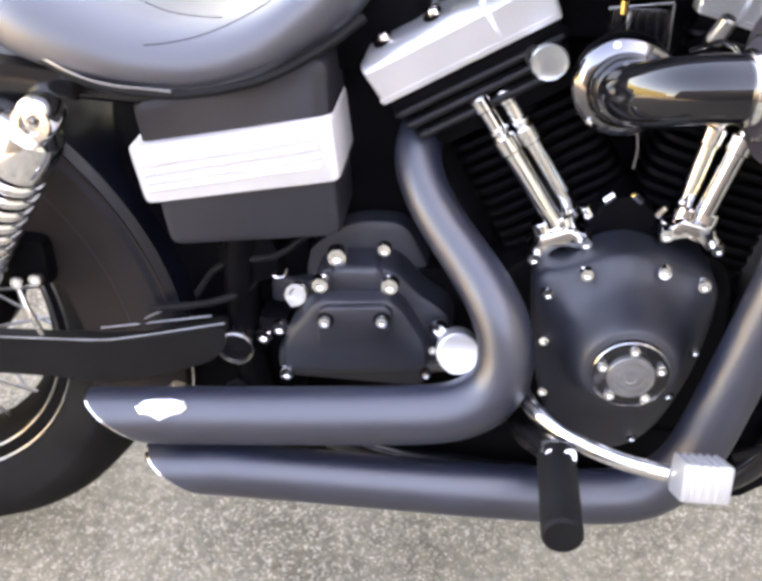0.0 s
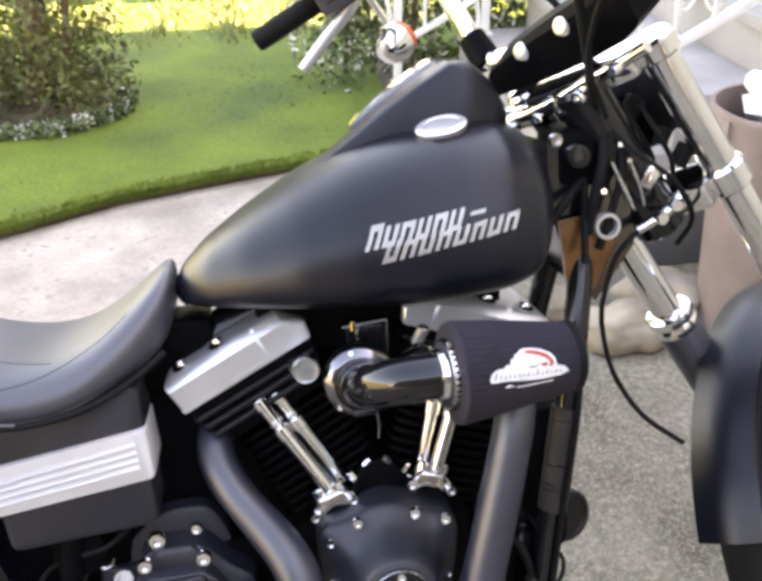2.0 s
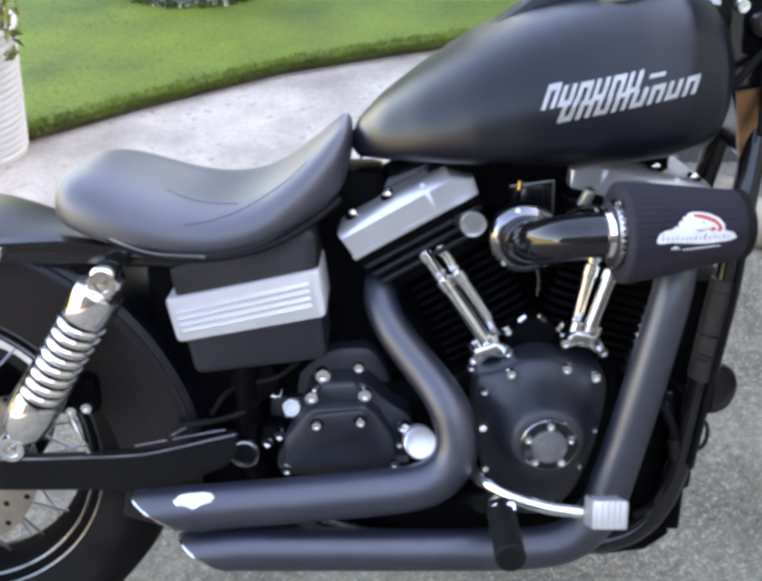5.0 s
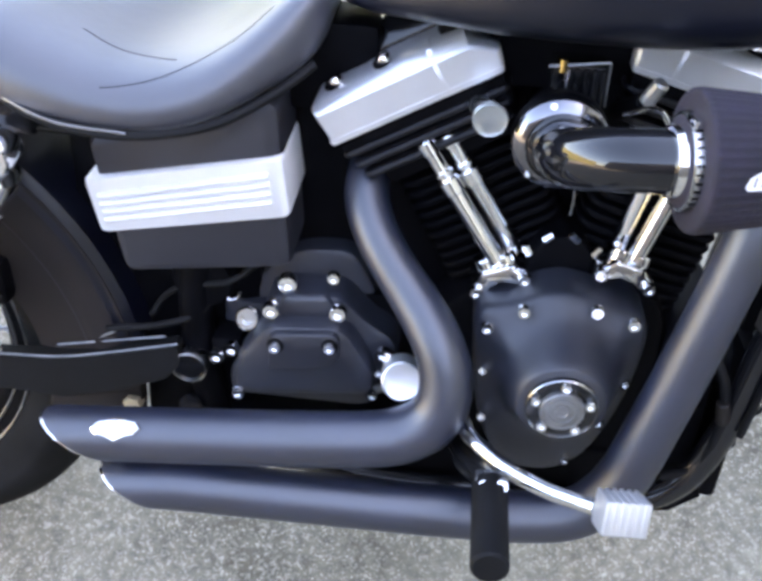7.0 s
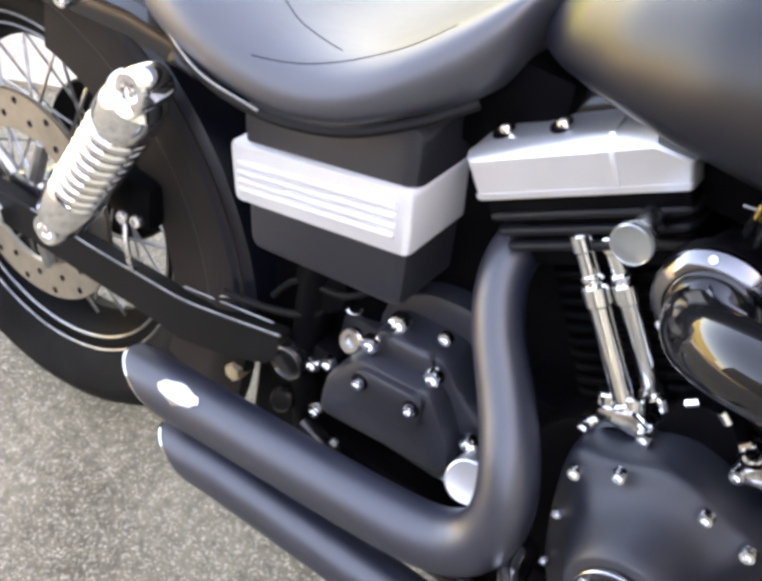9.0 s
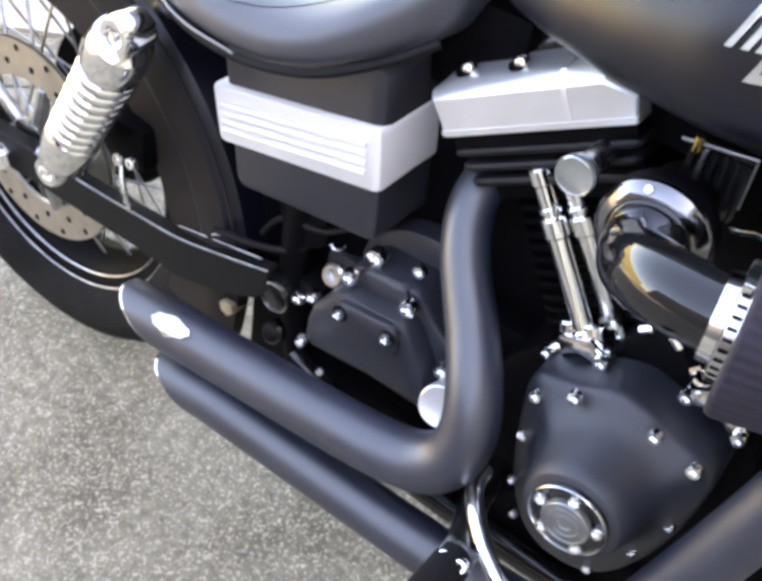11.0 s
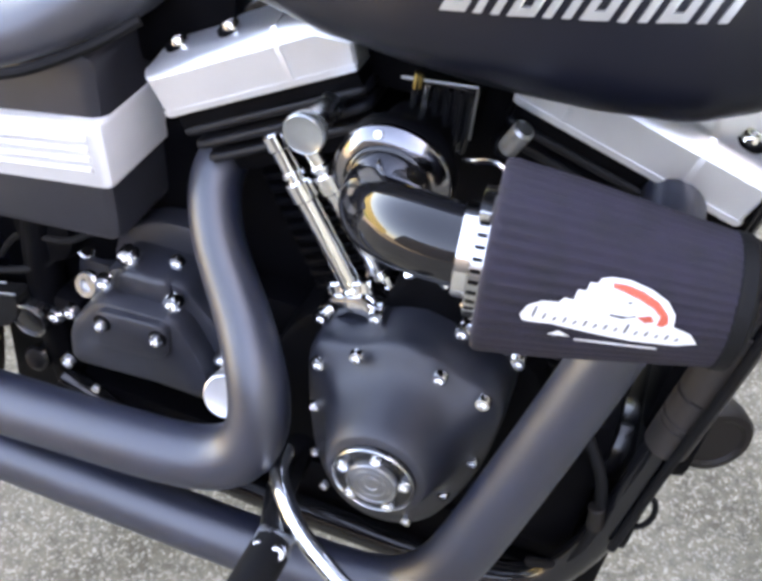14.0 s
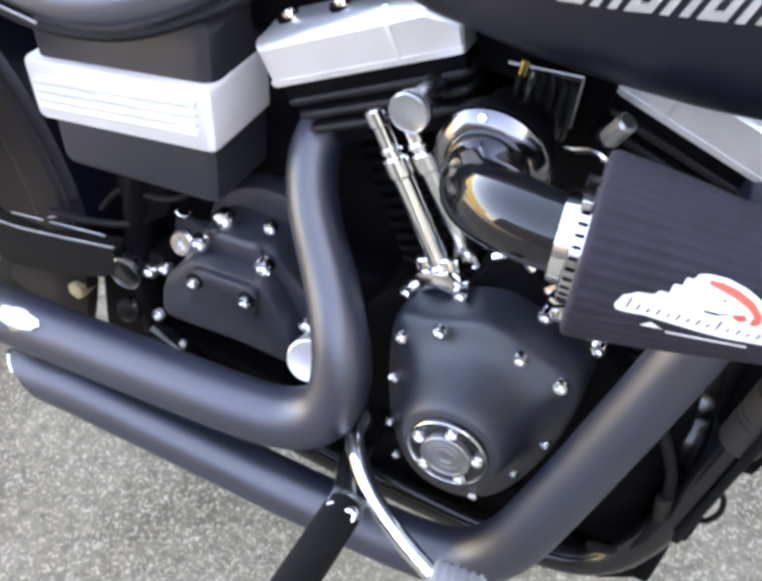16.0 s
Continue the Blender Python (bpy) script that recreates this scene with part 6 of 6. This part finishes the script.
# variegated hedge behind the stair rail
hc = [(0.25 + 0.16 * i, 3.45 + 0.15 * ((i * 5) % 4), 0.22 + 0.24 * j, 0.16) for i in range(12) for j in range(5)]
hedge = empty("hedge")
tagged(hedge, "variegated green and cream hedge beside the steps", "hedge")
leaves("hedge_leaves", hc, 0.024, 17000, LEAF_DARK, hedge, 0.75, 21, 1.0, "green hedge leaves")
leaves("cream_leaves", hc, 0.019, 4500, PETAL, hedge, 0.78, 22, 1.0, "cream hedge leaves")
for i in range(6):
    part("stem", tube([(0.3 + 0.32 * i, 3.6, 0), (0.32 + 0.32 * i, 3.62, 0.5), (0.28 + 0.34 * i, 3.58, 1.0)], 0.012, 8, 0.1), BARK, hedge)

# concrete steps up to the right
RISE, RUN, X0 = 0.17, 0.30, 0.45
steps = empty("steps")
tagged(steps, "grey painted concrete entrance steps", "steps", kind="structure")
for i in range(6):
    x1 = 3.3
    part("step", block(max(0.76, X0 + RUN * i), x1, 1.55, 3.15, RISE * i, RISE * (i + 1), 0.008), STEP_GREY, steps)
    part("nosing", block(max(0.76, X0 + RUN * i) - 0.018, max(0.76, X0 + RUN * i) + 0.05, 1.54, 3.16, RISE * (i + 1) - 0.035, RISE * (i + 1) + 0.003, 0.005), STEP_GREY, steps)


# darker grey strip along the foot of the steps
part("low_step_strip", block(0.62, 3.3, 1.505, 1.545, 0.0, 0.195, 0.006), DARK_STEP, steps, "dark grey strip low along the steps")


def railing(y, x_from, x_to, posts, hearts):
    ob = empty("stair_railing")
    tagged(ob, "white wrought iron stair railing with scrolls", "railing", "stair railings")

    def low(x):
        return 0.17 + 0.567 * (x - 0.45) + 0.12
    for h, r in ((0.0, 0.016), (0.66, 0.012), (0.80, 0.022)):
        part("rail", block(-r * 0.8, r * 0.8, -r * 0.8, r * 0.8, 0, math.hypot(x_to - x_from, low(x_to) - low(x_from)), 0.003,
                           m=Matrix.Translation((x_from, y, low(x_from) + h)) @ Vector((x_to - x_from, 0, low(x_to) - low(x_from))).to_track_quat("Z", "Y").to_matrix().to_4x4()), RAIL_WHITE, ob)
    x = x_from + 0.06
    while x < x_to:
        part("picket", block(x - 0.0075, x + 0.0075, y - 0.0075, y + 0.0075, low(x), low(x) + 0.79, 0.002), RAIL_WHITE, ob)
        x += 0.109
    for x in posts:
        z0 = RISE * math.ceil((x - X0) / RUN) if x > 0.76 else 0.0
        part("post", block(x - 0.017, x + 0.017, y - 0.017, y + 0.017, z0, low(x) + 0.90, 0.004), RAIL_WHITE, ob, "thick white post")
        part("post_foot", block(x - 0.03, x + 0.03, y - 0.03, y + 0.03, z0, z0 + 0.010, 0.003), RAIL_WHITE, ob)
    for x in hearts:
        z = low(x)
        for sg in (-1, 1):
            pts = [(x, y, z + 0.17), (x + sg * 0.050, y, z + 0.225), (x + sg * 0.088, y, z + 0.30), (x + sg * 0.094, y, z + 0.37), (x + sg * 0.070, y, z + 0.415), (x + sg * 0.032, y, z + 0.415), (x + sg * 0.012, y, z + 0.38), (x + sg * 0.028, y, z + 0.355), (x + sg * 0.042, y, z + 0.37)]
            part("scroll", tube(pts, 0.0055, 8), RAIL_WHITE, ob)
            pts = [(x, y, z + 0.17), (x + sg * 0.010, y, z + 0.11), (x + sg * 0.034, y, z + 0.068), (x + sg * 0.062, y, z + 0.072), (x + sg * 0.066, y, z + 0.100), (x + sg * 0.046, y, z + 0.108)]
            part("scroll", tube(pts, 0.0055, 8), RAIL_WHITE, ob)
    return ob


railing(1.62, 0.88, 2.7, (0.88, 1.95), (1.105, 1.54))
far_rail = railing(3.05, 0.42, 2.7, (0.475, 0.845, 1.95), (1.43,))
for x in (0.475, 0.845):
    part("scroll", tube([(x - 0.01, 3.05, 0.78), (x - 0.060, 3.05, 0.75), (x - 0.090, 3.05, 0.68), (x - 0.075, 3.05, 0.58), (x - 0.040, 3.05, 0.48), (x - 0.028, 3.05, 0.38), (x - 0.045, 3.05, 0.31)], 0.010, 8), RAIL_WHITE, far_rail, "large white scroll")

# brown bin with a white bag
bin_ob = empty("waste_bin")
tagged(bin_ob, "brown plastic bin holding a white bag", "bin")
BX, BY = 1.155, 1.11
bm = bmesh.new()
prof = [(0.150, 0.0), (0.158, 0.01), (0.178, 0.44), (0.180, 0.455), (0.198, 0.458), (0.202, 0.49), (0.200, 0.585), (0.206, 0.60), (0.204, 0.612), (0.195, 0.612), (0.190, 0.59), (0.165, 0.08), (0.01, 0.075)]
add_loft(bm, [[(BX + r * math.cos(t), BY + r * math.sin(t), z) for t in (2 * math.pi * j / 48 for j in range(48))] for r, z in prof], cap=False)
part("bin_shell", bm, BIN, bin_ob, "ribbed brown tub", angle=35)
for j in range(9):
    t = 2 * math.pi * (j + 0.72) / 9
    part("rim_rib", block(-0.010, 0.006, -0.024, 0.024, 0.463, 0.60, 0.004, m=Matrix.Translation((BX + 0.204 * math.cos(t), BY + 0.204 * math.sin(t), 0)) @ pose(0, 0, 0, 0, 0, math.degrees(t))), BIN, bin_ob)
bag = bmesh.new()
bmesh.ops.create_icosphere(bag, subdivisions=3, radius=0.15)
for v in bag.verts:
    n = noise.noise(v.co * 9) * 0.05 + noise.noise(v.co * 23) * 0.03
    v.co = v.co + v.co.normalized() * n * 1.6
    v.co = Vector((BX + 0.04 + v.co.x * 0.95, BY + v.co.y * 0.95, 0.60 + v.co.z * 0.62))
tagged(part("rubbish_bag", bag, BAG, angle=22), "crumpled white plastic bag in the bin", "bag")


# stones by the steps
def stone(x, y, r, h, seed):
    bm = bmesh.new()
    bmesh.ops.create_icosphere(bm, subdivisions=4, radius=1)
    for v in bm.verts:
        p = v.co.copy()
        n = noise.noise(p * 1.3 + Vector((seed * 3.1, 0, 0))) * 0.35 + noise.noise(p * 3.5 + Vector((seed, 2, 0))) * 0.12
        p *= 1 + n
        v.co = Vector((x + p.x * r, y + p.y * r * 0.8, max(0.0, h * 0.45 + p.z * h * 0.6)))
    return tagged(part("field_stone", bm, STONE, angle=180), "tan field stone beside the drive", "stone", "stones by the drive")


stone(0.78, 1.10, 0.11, 0.10, 1)
stone(0.95, 1.22, 0.13, 0.12, 2)
stone(0.66, 1.26, 0.08, 0.08, 3)

# ribbed pot with a plant
pot = empty("plant_pot")
tagged(pot, "white ribbed plant pot with a leafy plant", "plant pot")
PX, PY = -1.44, 1.60
prof = [(0.128, 0.012)]
for i in range(17):
    z = 0.02 + 0.0215 * i
    r = 0.130 + 0.045 * i / 17
    prof += [(r, z), (r + 0.0035, z + 0.006), (r + 0.0035, z + 0.014), (r, z + 0.020)]
prof += [(0.182, 0.39), (0.186, 0.40), (0.182, 0.41), (0.170, 0.41), (0.165, 0.37), (0.01, 0.365)]
bm = bmesh.new()
add_loft(bm, [[(PX + r * math.cos(t), PY + r * math.sin(t), z) for t in (2 * math.pi * j / 48 for j in range(48))] for r, z in prof])
part("pot_body", bm, POT, pot, "white ribbed pot", angle=40)
leaves("plant_leaves", [(PX, PY, 0.47, 0.09), (PX + 0.08, PY - 0.04, 0.44, 0.08), (PX - 0.06, PY, 0.50, 0.09), (PX + 0.05, PY + 0.05, 0.56, 0.07)], 0.026, 1500, LEAF, pot, 0.8, 31, 1.0, "green plant leaves")


# unseen houses, added to shade the drive and leave a sunlit gap
def house(name, x0, x1, y0, y1, h, label):
    ob = empty(name)
    tagged(ob, label, "house")
    part("wall", block(x0, x1, y0, y1, 0, h, 0.02), PLASTER, ob, "tan siding")
    bm = bmesh.new()
    ym = (y0 + y1) / 2
    add_loft(bm, [[(x, y0 - 0.02, h), (x, y0 - 0.02, h + 0.12), (x, ym, h + 1.1), (x, y1 + 0.02, h + 0.12), (x, y1 + 0.02, h)] for x in (x0 - 0.3, x1 + 0.3)])
    part("roof", bm, ROAD, ob, "grey shingle roof", smooth=False)
    return ob


house("house", 3.3, 10.0, -7.0, 4.62, 4.3, "unseen tan sided house that shades the asphalt drive")
house("house", 3.3, 10.0, 5.42, 18.0, 4.3, "unseen tan sided house added to bound the sunlit gap")

# unseen blocks added behind the camera to shape the reflections
tagged(part("south_sky_block", block(-8.5, 3.2, -7.4, -7.1, 0, 4.4, 0.02), SKY_BLOCK), "unseen dark block added to shut off the low south sky", "wall", kind="structure")
tagged(part("west_gold_bounce", block(-9.3, -9.0, -5.0, 7.0, 0, 1.9, 0.02), GOLD_BOUNCE), "unseen yellow-green block added for golden reflections", "wall", kind="structure")

# parked car across the road
car = empty("parked_car")
tagged(car, "dark car parked across the road", "car")
CX, CY = -1.73, 10.0
sec = [(-2.1, 0.42, 0.62, 0.78), (-2.0, 0.30, 0.86, 0.84), (-1.2, 0.26, 0.92, 0.88), (0.9, 0.26, 0.94, 0.88), (1.9, 0.28, 0.80, 0.84), (2.15, 0.40, 0.62, 0.74)]
part("body", loft([[(CX + x, CY + y * w, z) for y, z in ((-1, lo), (-1.03, (lo + hi) / 2), (-0.97, hi - 0.04), (-0.9, hi), (0.9, hi), (0.97, hi - 0.04), (1.03, (lo + hi) / 2), (1, lo))] for x, lo, hi, w in sec]), CARPAINT, car, "dark painted body", angle=50)
part("cabin", loft([[(CX + x, CY + y, z) for y, z in ((-w, 0.88), (-w * 0.82, h), (w * 0.82, h), (w, 0.88))] for x, w, h in ((-1.5, 0.8, 0.93), (-0.9, 0.8, 1.40), (0.5, 0.8, 1.42), (1.2, 0.8, 0.95))]), GLASSY, car, "dark glazed cabin")
for wx in (-1.35, 0.55 + 0.8):
    for sy in (-0.82, 0.82):
        o = Vector((CX + wx, CY + sy, 0.31))
        wh = part("wheel", turned([(0.20, -0.10), (0.29, -0.11), (0.315, -0.07), (0.315, 0.07), (0.29, 0.11), (0.20, 0.10)], o, (0, 1, 0), 40), RUBBER, car, "black car tyre")
        for q in range(5):
            a = 2 * math.pi * q / 5
            part("rim_spoke", rod(o + Vector((0, 0.108 * (1 if sy > 0 else -1), 0)), o + Vector((0.195 * math.cos(a), 0.10 * (1 if sy > 0 else -1), 0.195 * math.sin(a))), 0.03, 0.04, seg=8), DULL_CHROME, wh)
        part("rim_ring", turned([(0.19, -0.112), (0.205, -0.114), (0.205, 0.114), (0.19, 0.112)], o, (0, 1, 0), 36), DULL_CHROME, wh)
